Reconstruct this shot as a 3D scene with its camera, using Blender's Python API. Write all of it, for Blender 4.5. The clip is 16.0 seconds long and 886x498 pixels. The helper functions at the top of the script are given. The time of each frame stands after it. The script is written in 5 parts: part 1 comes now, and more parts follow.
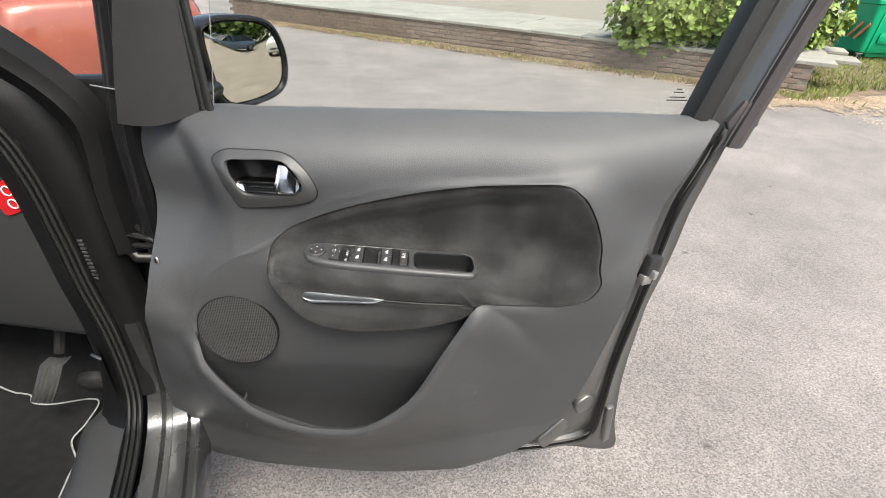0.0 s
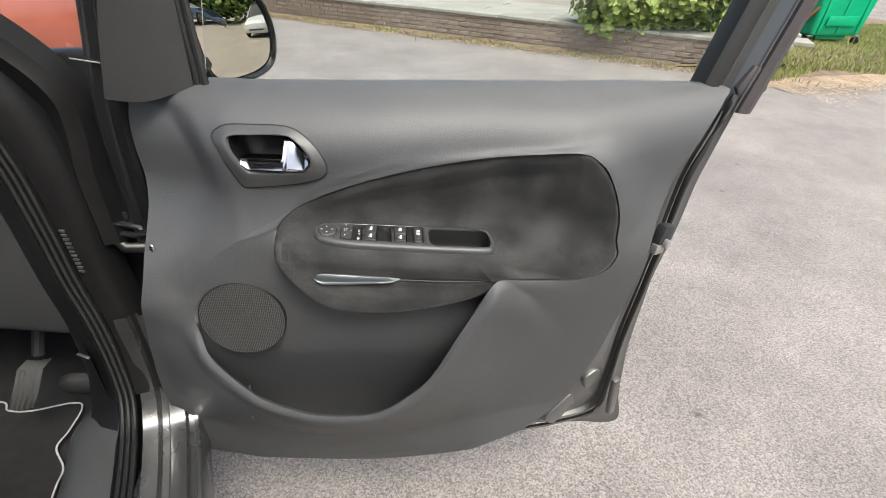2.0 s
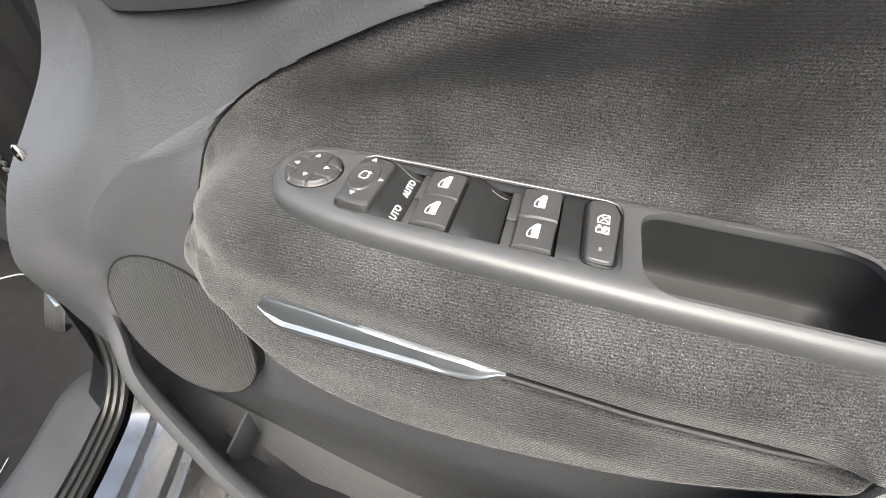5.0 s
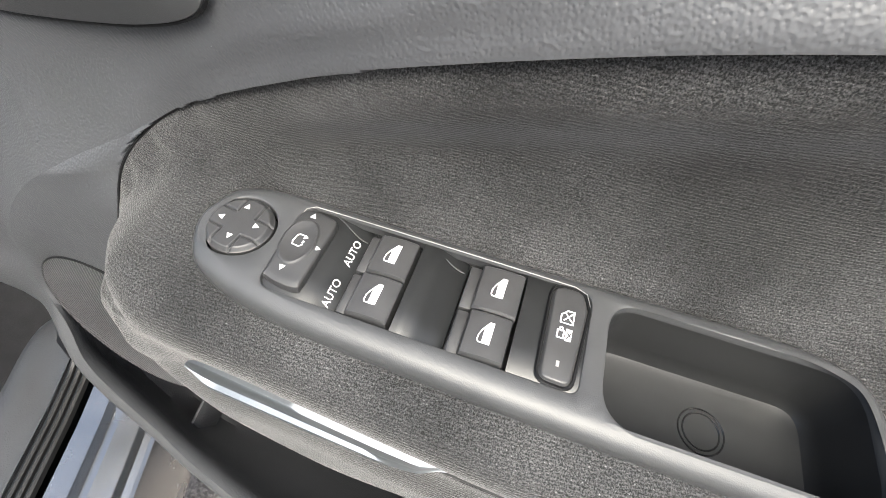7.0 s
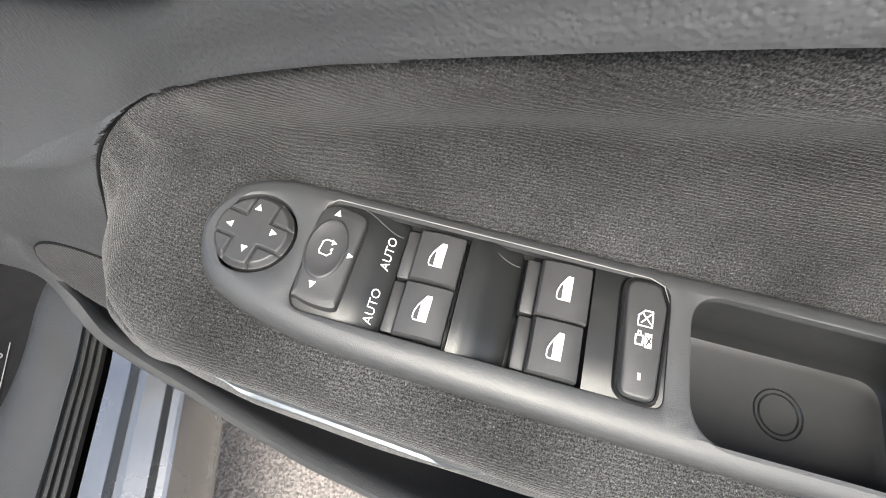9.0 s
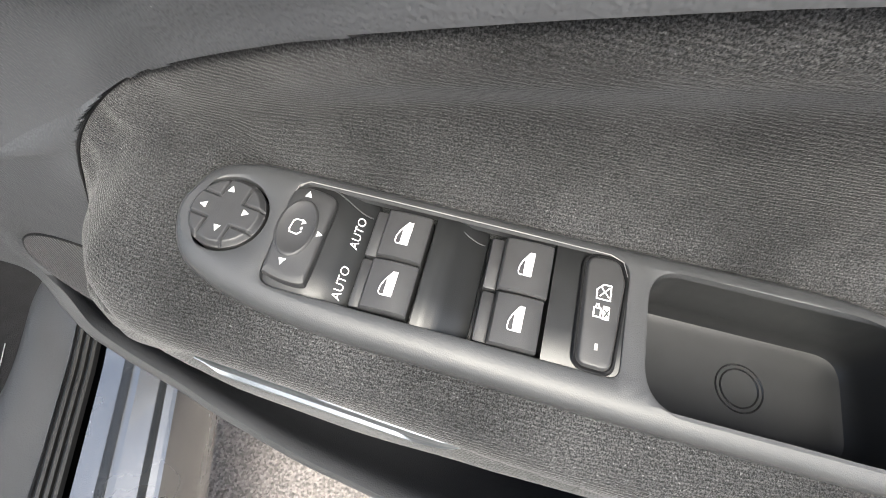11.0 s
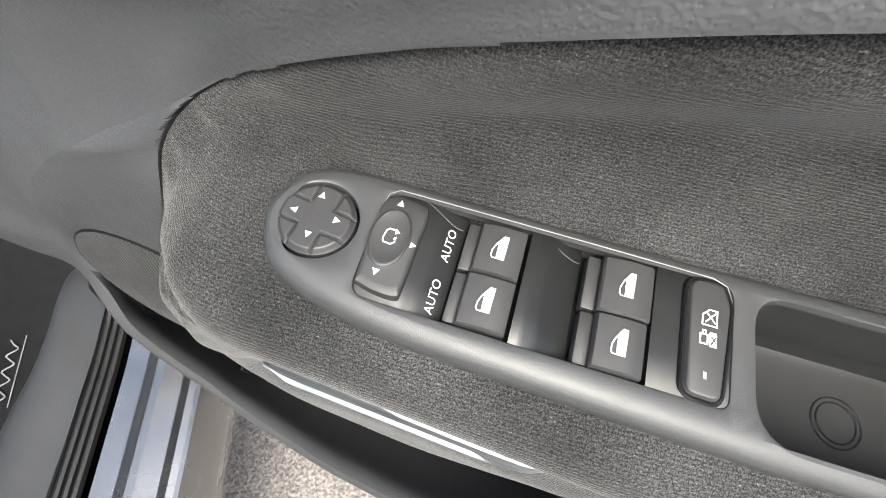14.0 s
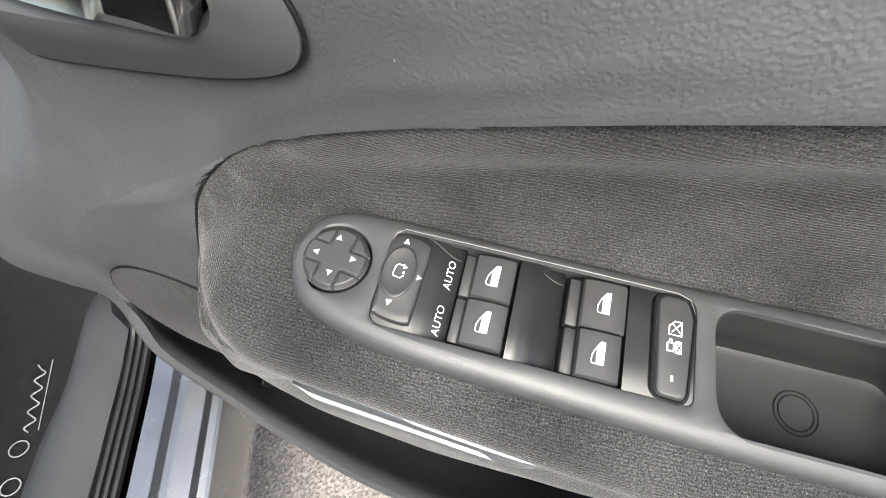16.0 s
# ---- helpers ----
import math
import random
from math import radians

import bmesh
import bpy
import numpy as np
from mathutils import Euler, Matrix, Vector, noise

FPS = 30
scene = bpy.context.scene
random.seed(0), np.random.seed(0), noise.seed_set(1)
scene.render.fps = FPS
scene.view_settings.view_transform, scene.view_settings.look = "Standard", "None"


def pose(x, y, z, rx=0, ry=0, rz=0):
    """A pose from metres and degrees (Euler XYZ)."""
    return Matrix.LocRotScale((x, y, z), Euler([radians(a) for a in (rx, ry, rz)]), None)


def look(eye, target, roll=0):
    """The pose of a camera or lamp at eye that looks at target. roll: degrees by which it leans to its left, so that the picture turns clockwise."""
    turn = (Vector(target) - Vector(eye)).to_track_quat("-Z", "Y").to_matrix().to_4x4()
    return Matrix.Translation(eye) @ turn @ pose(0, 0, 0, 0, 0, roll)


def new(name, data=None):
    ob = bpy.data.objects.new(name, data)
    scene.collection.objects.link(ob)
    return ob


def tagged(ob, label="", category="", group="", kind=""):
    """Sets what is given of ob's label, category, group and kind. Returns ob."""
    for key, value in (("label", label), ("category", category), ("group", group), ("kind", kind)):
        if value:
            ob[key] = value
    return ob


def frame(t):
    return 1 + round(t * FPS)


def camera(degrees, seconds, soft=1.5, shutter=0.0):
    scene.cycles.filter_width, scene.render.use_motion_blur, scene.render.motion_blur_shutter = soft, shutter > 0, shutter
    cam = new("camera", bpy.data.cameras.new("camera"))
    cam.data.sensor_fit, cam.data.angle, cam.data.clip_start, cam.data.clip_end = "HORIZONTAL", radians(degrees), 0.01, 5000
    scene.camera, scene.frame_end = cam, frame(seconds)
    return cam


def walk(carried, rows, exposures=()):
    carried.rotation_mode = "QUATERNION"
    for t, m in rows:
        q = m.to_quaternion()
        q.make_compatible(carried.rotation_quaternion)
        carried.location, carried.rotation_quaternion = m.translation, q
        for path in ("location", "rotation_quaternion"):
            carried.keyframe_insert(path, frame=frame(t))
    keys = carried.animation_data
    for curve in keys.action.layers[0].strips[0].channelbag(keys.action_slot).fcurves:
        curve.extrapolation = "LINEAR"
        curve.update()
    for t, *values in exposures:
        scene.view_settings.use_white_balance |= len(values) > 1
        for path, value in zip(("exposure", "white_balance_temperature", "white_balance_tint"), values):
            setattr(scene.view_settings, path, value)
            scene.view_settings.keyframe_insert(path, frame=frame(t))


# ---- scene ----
cam = camera(87.1, 16.0, soft=0.9)
PATH = [
    (0, (0.003, -0.103, 1.421), (-0.043, 1.601, 0.374), 0.8),
    (0.5, (-0.048, -0.101, 1.403), (0.018, 1.59, 0.337), 0.1),
    (1, (-0.066, -0.091, 1.401), (0.013, 1.591, 0.322), 0.3),
    (1.5, (-0.071, -0.099, 1.396), (0.005, 1.584, 0.319), 0.6),
    (2, (-0.071, -0.095, 1.388), (0.008, 1.585, 0.306), 0.9),
    (2.5, (-0.056, -0.058, 1.375), (-0.005, 1.613, 0.277), 0.3),
    (3, (-0.032, 0.095, 1.35), (-0.195, 1.749, 0.238), -3.0),
    (3.2, (-0.014, 0.166, 1.332), (-0.321, 1.797, 0.215), -4.7),
    (5.3, (-0.089, 0.388, 1.121), (-0.681, 1.781, -0.187), -4.0),
    (5.5, (-0.061, 0.394, 1.121), (-0.637, 1.788, -0.193), -3.8),
    (6, (-0.024, 0.409, 1.124), (-0.545, 1.8, -0.216), -4.8),
    (6.5, (-0.058, 0.432, 1.155), (-0.534, 1.786, -0.238), -2.6),
    (7, (-0.092, 0.456, 1.16), (-0.562, 1.637, -0.384), -0.2),
    (7.5, (-0.133, 0.485, 1.155), (-0.542, 1.434, -0.557), 0.0),
    (8, (-0.133, 0.497, 1.153), (-0.478, 1.316, -0.639), -2.8),
    (8.2, (-0.131, 0.497, 1.156), (-0.471, 1.321, -0.635), -3.8),
    (10.3, (-0.125, 0.491, 1.158), (-0.475, 1.356, -0.611), -4.8),
    (10.5, (-0.123, 0.492, 1.158), (-0.467, 1.348, -0.617), -4.7),
    (11, (-0.112, 0.488, 1.158), (-0.46, 1.346, -0.615), -4.9),
    (11.5, (-0.113, 0.484, 1.159), (-0.467, 1.351, -0.608), -4.6),
    (12, (-0.112, 0.484, 1.161), (-0.471, 1.377, -0.592), -4.2),
    (12.5, (-0.122, 0.486, 1.162), (-0.483, 1.381, -0.59), -4.8),
    (13, (-0.145, 0.485, 1.162), (-0.512, 1.379, -0.589), -5.0),
    (13.5, (-0.15, 0.478, 1.156), (-0.532, 1.349, -0.603), -5.3),
    (14, (-0.145, 0.482, 1.155), (-0.527, 1.359, -0.601), -3.9),
    (14.5, (-0.149, 0.485, 1.165), (-0.546, 1.369, -0.585), -5.2),
    (15, (-0.153, 0.483, 1.163), (-0.552, 1.371, -0.584), -5.7),
    (15.5, (-0.144, 0.489, 1.175), (-0.548, 1.377, -0.571), -7.8),
    (16, (-0.141, 0.48, 1.186), (-0.547, 1.358, -0.564), -7.8),
]
walk(cam, [(t, look(eye, target, roll)) for t, eye, target, roll in PATH],
     [(0, 1.32, 6600, 4), (0.5, 1.23, 6600, 4), (2.5, 1.23, 6550, 4), (3.0, 1.45, 6420, 3), (3.2, 1.62, 6450, 3), (5.3, 2.26, 6650, 5), (6.3, 2.20, 6600, 5), (7, 2.05, 6500, 4), (8, 1.83, 6480, 4), (16, 1.90, 6480, 4)])


# ---- world and light: overcast daylight ----
world = bpy.data.worlds.new("sky")
scene.world = world
world.use_nodes = True
wn = world.node_tree
wn.nodes.clear()
sky = wn.nodes.new("ShaderNodeTexSky")
sky.sky_type, sky.sun_disc = "NISHITA", False
sky.sun_elevation, sky.sun_rotation = radians(58), radians(150)
sky.air_density, sky.dust_density, sky.ozone_density = 1.0, 6.0, 1.0
wbg = wn.nodes.new("ShaderNodeBackground")
wbg.inputs[1].default_value = 0.15
wo = wn.nodes.new("ShaderNodeOutputWorld")
wn.links.new(sky.outputs[0], wbg.inputs[0])
wn.links.new(wbg.outputs[0], wo.inputs[0])
sun = new("sun", bpy.data.lights.new("sun", "SUN"))
sun.data.energy, sun.data.angle, sun.data.color = 1.5, radians(25), (1.0, 0.975, 0.94)
SUN_AZ = radians(150)
sun.matrix_world = look((math.sin(SUN_AZ) * 5, math.cos(SUN_AZ) * 5, 8.5), (0, 0, 0))


# ---- materials ----
def material(name, colour, rough=0.5, metal=0.0, noise_scale=0.0, vary=0.25, bump=0.0, bump_scale=0.0, kind="noise",
             sheen=0.0, coat=0.0, per_piece=0.0, big=0.0, spec=0.5):
    """A principled surface with two scales of colour variation and fine relief. Scales are per metre."""
    m = bpy.data.materials.new(name)
    m.use_nodes = True
    nt = m.node_tree
    p = nt.nodes["Principled BSDF"]
    p.inputs["Roughness"].default_value = rough
    p.inputs["Metallic"].default_value = metal
    p.inputs["Specular IOR Level"].default_value = spec
    p.inputs["Sheen Weight"].default_value = sheen
    p.inputs["Coat Weight"].default_value = coat
    p.inputs["Base Color"].default_value = (*colour, 1)
    tc = nt.nodes.new("ShaderNodeTexCoord")
    col = None
    if noise_scale:
        n1 = nt.nodes.new("ShaderNodeTexNoise")
        n1.inputs["Scale"].default_value, n1.inputs["Detail"].default_value = noise_scale, 5
        n2 = nt.nodes.new("ShaderNodeTexNoise")
        n2.inputs["Scale"].default_value, n2.inputs["Detail"].default_value = big or noise_scale / 9, 3
        nt.links.new(tc.outputs["Object"], n1.inputs["Vector"])
        nt.links.new(tc.outputs["Object"], n2.inputs["Vector"])
        add = nt.nodes.new("ShaderNodeMath")
        add.operation = "ADD"
        nt.links.new(n1.outputs[0], add.inputs[0])
        nt.links.new(n2.outputs[0], add.inputs[1])
        ramp = nt.nodes.new("ShaderNodeMapRange")
        ramp.inputs["From Min"].default_value, ramp.inputs["From Max"].default_value = 0.6, 1.4
        ramp.inputs["To Min"].default_value, ramp.inputs["To Max"].default_value = 1 - vary, 1 + vary
        nt.links.new(add.outputs[0], ramp.inputs["Value"])
        value = ramp.outputs[0]
        if per_piece:
            info = nt.nodes.new("ShaderNodeObjectInfo")
            pr = nt.nodes.new("ShaderNodeMapRange")
            pr.inputs["To Min"].default_value, pr.inputs["To Max"].default_value = 1 - per_piece, 1 + per_piece
            nt.links.new(info.outputs["Random"], pr.inputs["Value"])
            mul = nt.nodes.new("ShaderNodeMath")
            mul.operation = "MULTIPLY"
            nt.links.new(value, mul.inputs[0])
            nt.links.new(pr.outputs[0], mul.inputs[1])
            value = mul.outputs[0]
        mix = nt.nodes.new("ShaderNodeVectorMath")
        mix.operation = "SCALE"
        mix.inputs[0].default_value = colour
        nt.links.new(value, mix.inputs["Scale"])
        nt.links.new(mix.outputs[0], p.inputs["Base Color"])
        rr = nt.nodes.new("ShaderNodeMapRange")
        rr.inputs["To Min"].default_value, rr.inputs["To Max"].default_value = max(0.02, rough - 0.08), min(1, rough + 0.08)
        nt.links.new(n1.outputs[0], rr.inputs["Value"])
        nt.links.new(rr.outputs[0], p.inputs["Roughness"])
    if bump:
        if kind == "voronoi":
            t = nt.nodes.new("ShaderNodeTexVoronoi")
            t.feature = "SMOOTH_F1"
            out = t.outputs["Distance"]
        else:
            t = nt.nodes.new("ShaderNodeTexNoise")
            t.inputs["Detail"].default_value = 3
            out = t.outputs[0]
        t.inputs["Scale"].default_value = bump_scale
        nt.links.new(tc.outputs["Object"], t.inputs["Vector"])
        b = nt.nodes.new("ShaderNodeBump")
        b.inputs["Strength"].default_value, b.inputs["Distance"].default_value = 1.0, bump
        nt.links.new(out, b.inputs["Height"])
        nt.links.new(b.outputs[0], p.inputs["Normal"])
    return m


def velour():
    """Dark ribbed velour: fine cords along the door, fuzz, crushed pile in soft patches."""
    m = bpy.data.materials.new("velour")
    m.use_nodes = True
    nt = m.node_tree
    p = nt.nodes["Principled BSDF"]
    p.inputs["Roughness"].default_value, p.inputs["Specular IOR Level"].default_value = 0.95, 0.12
    p.inputs["Sheen Weight"].default_value, p.inputs["Sheen Roughness"].default_value = 0.17, 0.40
    tc = nt.nodes.new("ShaderNodeTexCoord")

    def noise(scale, detail, stretch=None):
        n = nt.nodes.new("ShaderNodeTexNoise")
        n.inputs["Scale"].default_value, n.inputs["Detail"].default_value = scale, detail
        src = tc.outputs["Object"]
        if stretch:
            mp = nt.nodes.new("ShaderNodeMapping")
            mp.inputs["Scale"].default_value = stretch
            nt.links.new(src, mp.inputs["Vector"])
            src = mp.outputs[0]
        nt.links.new(src, n.inputs["Vector"])
        return n.outputs[0]

    def math_node(op, a, b, c=None):
        n = nt.nodes.new("ShaderNodeMath")
        n.operation = op
        for k, v in enumerate((a, b, c)):
            if v is None:
                continue
            if isinstance(v, (int, float)):
                n.inputs[k].default_value = v
            else:
                nt.links.new(v, n.inputs[k])
        return n.outputs[0]

    def remap(v, a, b, c, d):
        n = nt.nodes.new("ShaderNodeMapRange")
        for key, val in zip(("From Min", "From Max", "To Min", "To Max"), (a, b, c, d)):
            n.inputs[key].default_value = val
        nt.links.new(v, n.inputs["Value"])
        return n.outputs[0]

    w = nt.nodes.new("ShaderNodeTexWave")
    w.wave_type, w.bands_direction = "BANDS", "Y"
    w.inputs["Scale"].default_value, w.inputs["Distortion"].default_value = 172, 2.4
    w.inputs["Detail"].default_value, w.inputs["Detail Scale"].default_value = 2, 2.0
    nt.links.new(tc.outputs["UV"], w.inputs["Vector"])
    patch = remap(noise(15, 5), 0.36, 0.66, 0.64, 1.28)
    fuzz = remap(noise(1700, 3), 0.39, 0.63, 0.36, 1.60)
    hair = remap(noise(1100, 2), 0.62, 0.72, 1.0, 2.2)
    cord = remap(w.outputs["Fac"], 0, 1, 0.76, 1.14)
    v = math_node("MULTIPLY", math_node("MULTIPLY", patch, fuzz), math_node("MULTIPLY", cord, hair))
    sc = nt.nodes.new("ShaderNodeVectorMath")
    sc.operation = "SCALE"
    sc.inputs[0].default_value = (0.0365, 0.0364, 0.0370)
    nt.links.new(v, sc.inputs["Scale"])
    nt.links.new(sc.outputs[0], p.inputs["Base Color"])
    h = math_node("MULTIPLY_ADD", w.outputs["Fac"], 0.24, noise(1500, 2))
    b = nt.nodes.new("ShaderNodeBump")
    b.inputs["Strength"].default_value, b.inputs["Distance"].default_value = 1.0, 0.0005
    nt.links.new(h, b.inputs["Height"])
    nt.links.new(b.outputs[0], p.inputs["Normal"])
    return m


def clear_glass(name, tint=(1, 1, 1)):
    m = bpy.data.materials.new(name)
    m.use_nodes = True
    nt = m.node_tree
    nt.nodes.clear()
    tr, gl = nt.nodes.new("ShaderNodeBsdfTransparent"), nt.nodes.new("ShaderNodeBsdfGlossy")
    tr.inputs[0].default_value = (*tint, 1)
    gl.inputs["Roughness"].default_value = 0.02
    fr, mx, o = nt.nodes.new("ShaderNodeFresnel"), nt.nodes.new("ShaderNodeMixShader"), nt.nodes.new("ShaderNodeOutputMaterial")
    fr.inputs[0].default_value = 1.45
    nt.links.new(fr.outputs[0], mx.inputs[0])
    nt.links.new(tr.outputs[0], mx.inputs[1])
    nt.links.new(gl.outputs[0], mx.inputs[2])
    nt.links.new(mx.outputs[0], o.inputs[0])
    return m


def speckle(m, scale, depth):
    """Single stones, each its own tone, over a material's colour; stains at arm's length."""
    nt = m.node_tree
    p = nt.nodes["Principled BSDF"]
    src = p.inputs["Base Color"].links[0].from_socket
    tc, vo, big = nt.nodes.new("ShaderNodeTexCoord"), nt.nodes.new("ShaderNodeTexVoronoi"), nt.nodes.new("ShaderNodeTexNoise")
    vo.inputs["Scale"].default_value = scale
    big.inputs["Scale"].default_value, big.inputs["Detail"].default_value = 5.0, 8
    sep, r1, r2, mul, sc = [nt.nodes.new(k) for k in ("ShaderNodeSeparateColor", "ShaderNodeMapRange", "ShaderNodeMapRange", "ShaderNodeMath", "ShaderNodeVectorMath")]
    mul.operation, sc.operation = "MULTIPLY", "SCALE"
    r1.inputs["To Min"].default_value, r1.inputs["To Max"].default_value = 1 - depth, 1 + depth
    r2.inputs["From Min"].default_value, r2.inputs["From Max"].default_value = 0.3, 0.7
    r2.inputs["To Min"].default_value, r2.inputs["To Max"].default_value = 0.90, 1.08
    for a, b in ((tc.outputs["Object"], vo.inputs["Vector"]), (tc.outputs["Object"], big.inputs["Vector"]), (vo.outputs["Color"], sep.inputs[0]), (sep.outputs[0], r1.inputs["Value"]),
                 (big.outputs[0], r2.inputs["Value"]), (r1.outputs[0], mul.inputs[0]), (r2.outputs[0], mul.inputs[1]), (src, sc.inputs[0]), (mul.outputs[0], sc.inputs["Scale"]),
                 (sc.outputs[0], p.inputs["Base Color"])):
        nt.links.new(a, b)


TRIM = material("grained_plastic", (0.0480, 0.0495, 0.0535), 0.5, noise_scale=60, vary=0.1, bump=0.00030, bump_scale=760, kind="voronoi", big=7)
SMOOTH = material("satin_plastic", (0.041, 0.042, 0.044), 0.42, noise_scale=150, vary=0.12, bump=0.0001, bump_scale=2500)
SWITCH = material("switch_plastic", (0.03, 0.03, 0.031), 0.45, noise_scale=200, vary=0.15, bump=0.00008, bump_scale=3000)
WELL = material("satin_black", (0.012, 0.0125, 0.013), 0.36, spec=0.45, noise_scale=180, vary=0.15, bump=0.00004, bump_scale=2500)
GLOSS = material("gloss_black", (0.012, 0.012, 0.013), 0.16, noise_scale=80, vary=0.2)
DARK = material("black_plastic", (0.018, 0.018, 0.019), 0.5, spec=0.35, noise_scale=40, vary=0.2, bump=0.0003, bump_scale=400)
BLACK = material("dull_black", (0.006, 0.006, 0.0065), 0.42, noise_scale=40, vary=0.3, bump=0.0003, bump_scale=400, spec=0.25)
RUBBER = material("rubber", (0.010, 0.010, 0.010), 0.42, noise_scale=60, vary=0.25, bump=0.0003, bump_scale=300)
KICK = material("dark_grained_plastic", (0.036, 0.037, 0.039), 0.48, noise_scale=60, vary=0.12, bump=0.0003, bump_scale=600, kind="voronoi", big=7, spec=0.4)
FELT = material("brown_felt_seal", (0.05, 0.043, 0.045), 0.8, noise_scale=200, vary=0.2, bump=0.0006, bump_scale=500)
GRILLE = material("speaker_mesh", (0.055, 0.055, 0.058), 0.42, spec=0.5, noise_scale=100, vary=0.1)
CHROME = material("chrome", (0.56, 0.55, 0.54), 0.14, metal=1.0, noise_scale=40, vary=0.05)
ALU = material("satin_aluminium", (0.74, 0.75, 0.77), 0.28, metal=1.0, noise_scale=25, vary=0.06)
PULL = material("brushed_aluminium", (0.24, 0.26, 0.28), 0.42, metal=0.95, noise_scale=25, vary=0.08)
PAINT = material("dark_metallic_paint", (0.065, 0.066, 0.067), 0.34, metal=0.3, noise_scale=14, vary=0.12, coat=0.6)
# the car's dark paint made lighter on the sill for the sky's reflection
SILL = material("sky_brightened_sill_paint", (0.23, 0.233, 0.236), 0.26, metal=0.92, noise_scale=12, vary=0.12, coat=0.4)
PEDAL = material("worn_pedal_rubber", (0.06, 0.06, 0.06), 0.5, noise_scale=80, vary=0.25)
WHITE = material("white_print", (0.8, 0.8, 0.8), 0.6, noise_scale=600, vary=0.05)
VELOUR = velour()
GLASS = clear_glass("window_glass", (0.95, 0.97, 0.96))
MIRROR = material("mirror_silver", (0.80, 0.75, 0.62), 0.0, metal=1.0)
MIRROR.node_tree.nodes["Principled BSDF"].inputs["Roughness"].default_value = 0.0
CARPET = material("black_carpet", (0.02, 0.02, 0.021), 0.95, noise_scale=300, vary=0.3, bump=0.002, bump_scale=700, spec=0.2)
THREAD = material("grey_thread", (0.4, 0.4, 0.4), 0.8, noise_scale=900, vary=0.3)
STICKER = material("red_sticker", (0.55, 0.015, 0.02), 0.35, noise_scale=200, vary=0.08)
ASPHALT = material("worn_tarmac", (0.197, 0.179, 0.169), 0.9, noise_scale=260, vary=0.1, bump=0.005, bump_scale=150, kind="voronoi", big=3.0)
speckle(ASPHALT, 210, 0.42)


def stains(m):
    """Sparse dark spots and wide paler patches on worn tarmac."""
    nt = m.node_tree
    p = nt.nodes["Principled BSDF"]
    src = p.inputs["Base Color"].links[0].from_socket
    tc, vo, wide = nt.nodes.new("ShaderNodeTexCoord"), nt.nodes.new("ShaderNodeTexVoronoi"), nt.nodes.new("ShaderNodeTexNoise")
    vo.inputs["Scale"].default_value = 3.4
    wide.inputs["Scale"].default_value, wide.inputs["Detail"].default_value = 1.1, 6
    r1, r2, mul, sc = [nt.nodes.new(k) for k in ("ShaderNodeMapRange", "ShaderNodeMapRange", "ShaderNodeMath", "ShaderNodeVectorMath")]
    mul.operation, sc.operation = "MULTIPLY", "SCALE"
    for r, v in ((r1, (0.03, 0.075, 0.45, 1.0)), (r2, (0.3, 0.7, 0.84, 1.14))):
        for key, val in zip(("From Min", "From Max", "To Min", "To Max"), v):
            r.inputs[key].default_value = val
    for a, b in ((tc.outputs["Object"], vo.inputs["Vector"]), (tc.outputs["Object"], wide.inputs["Vector"]), (vo.outputs["Distance"], r1.inputs["Value"]), (wide.outputs[0], r2.inputs["Value"]),
                 (r1.outputs[0], mul.inputs[0]), (r2.outputs[0], mul.inputs[1]), (src, sc.inputs[0]), (mul.outputs[0], sc.inputs["Scale"]), (sc.outputs[0], p.inputs["Base Color"])):
        nt.links.new(a, b)


stains(ASPHALT)
BRICK = material("weathered_brick", (0.19, 0.145, 0.115), 0.9, noise_scale=40, vary=0.4, bump=0.004, bump_scale=60, per_piece=0.14)
MORTAR = material("mortar", (0.2, 0.18, 0.15), 0.95, noise_scale=60, vary=0.35, bump=0.004, bump_scale=90)
SLAB = material("concrete_slab", (0.24, 0.235, 0.205), 0.9, noise_scale=30, vary=0.25, bump=0.002, bump_scale=120, per_piece=0.1)
SOIL = material("leaf_litter_soil", (0.16, 0.115, 0.075), 0.95, noise_scale=50, vary=0.6, bump=0.01, bump_scale=60)
CHIPS = material("dry_litter", (0.38, 0.29, 0.2), 0.9, noise_scale=25, vary=0.5)
GRASS = material("grass_blades", (0.17, 0.22, 0.05), 0.7, noise_scale=12, vary=0.45, spec=0.3)
DRYGRASS = material("dry_grass", (0.24, 0.19, 0.11), 0.8, noise_scale=12, vary=0.4)
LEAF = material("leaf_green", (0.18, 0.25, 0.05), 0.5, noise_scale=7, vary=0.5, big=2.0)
# darker copy of the leaf green, with the crown's inner shade in its colour
LEAF_SHADED = material("leaf_green_shaded", (0.08, 0.14, 0.03), 0.55, noise_scale=7, vary=0.5, big=2.0)
BARK = material("bark", (0.13, 0.09, 0.06), 0.9, noise_scale=30, vary=0.4, bump=0.004, bump_scale=60)
BINGREEN = material("bin_green", (0.0, 0.3, 0.14), 0.4, noise_scale=12, vary=0.12)
ORANGE = material("orange_stripe", (0.55, 0.16, 0.04), 0.5, noise_scale=40, vary=0.3)
STEEL = material("dull_steel", (0.35, 0.34, 0.33), 0.45, metal=0.8, noise_scale=40, vary=0.25)
REDPAINT = material("red_car_paint", (0.23, 0.062, 0.038), 0.25, noise_scale=6, vary=0.12, coat=0.7)
BLUEPAINT = material("blue_grey_car_paint", (0.12, 0.16, 0.22), 0.25, metal=0.3, noise_scale=6, vary=0.12, coat=0.7)
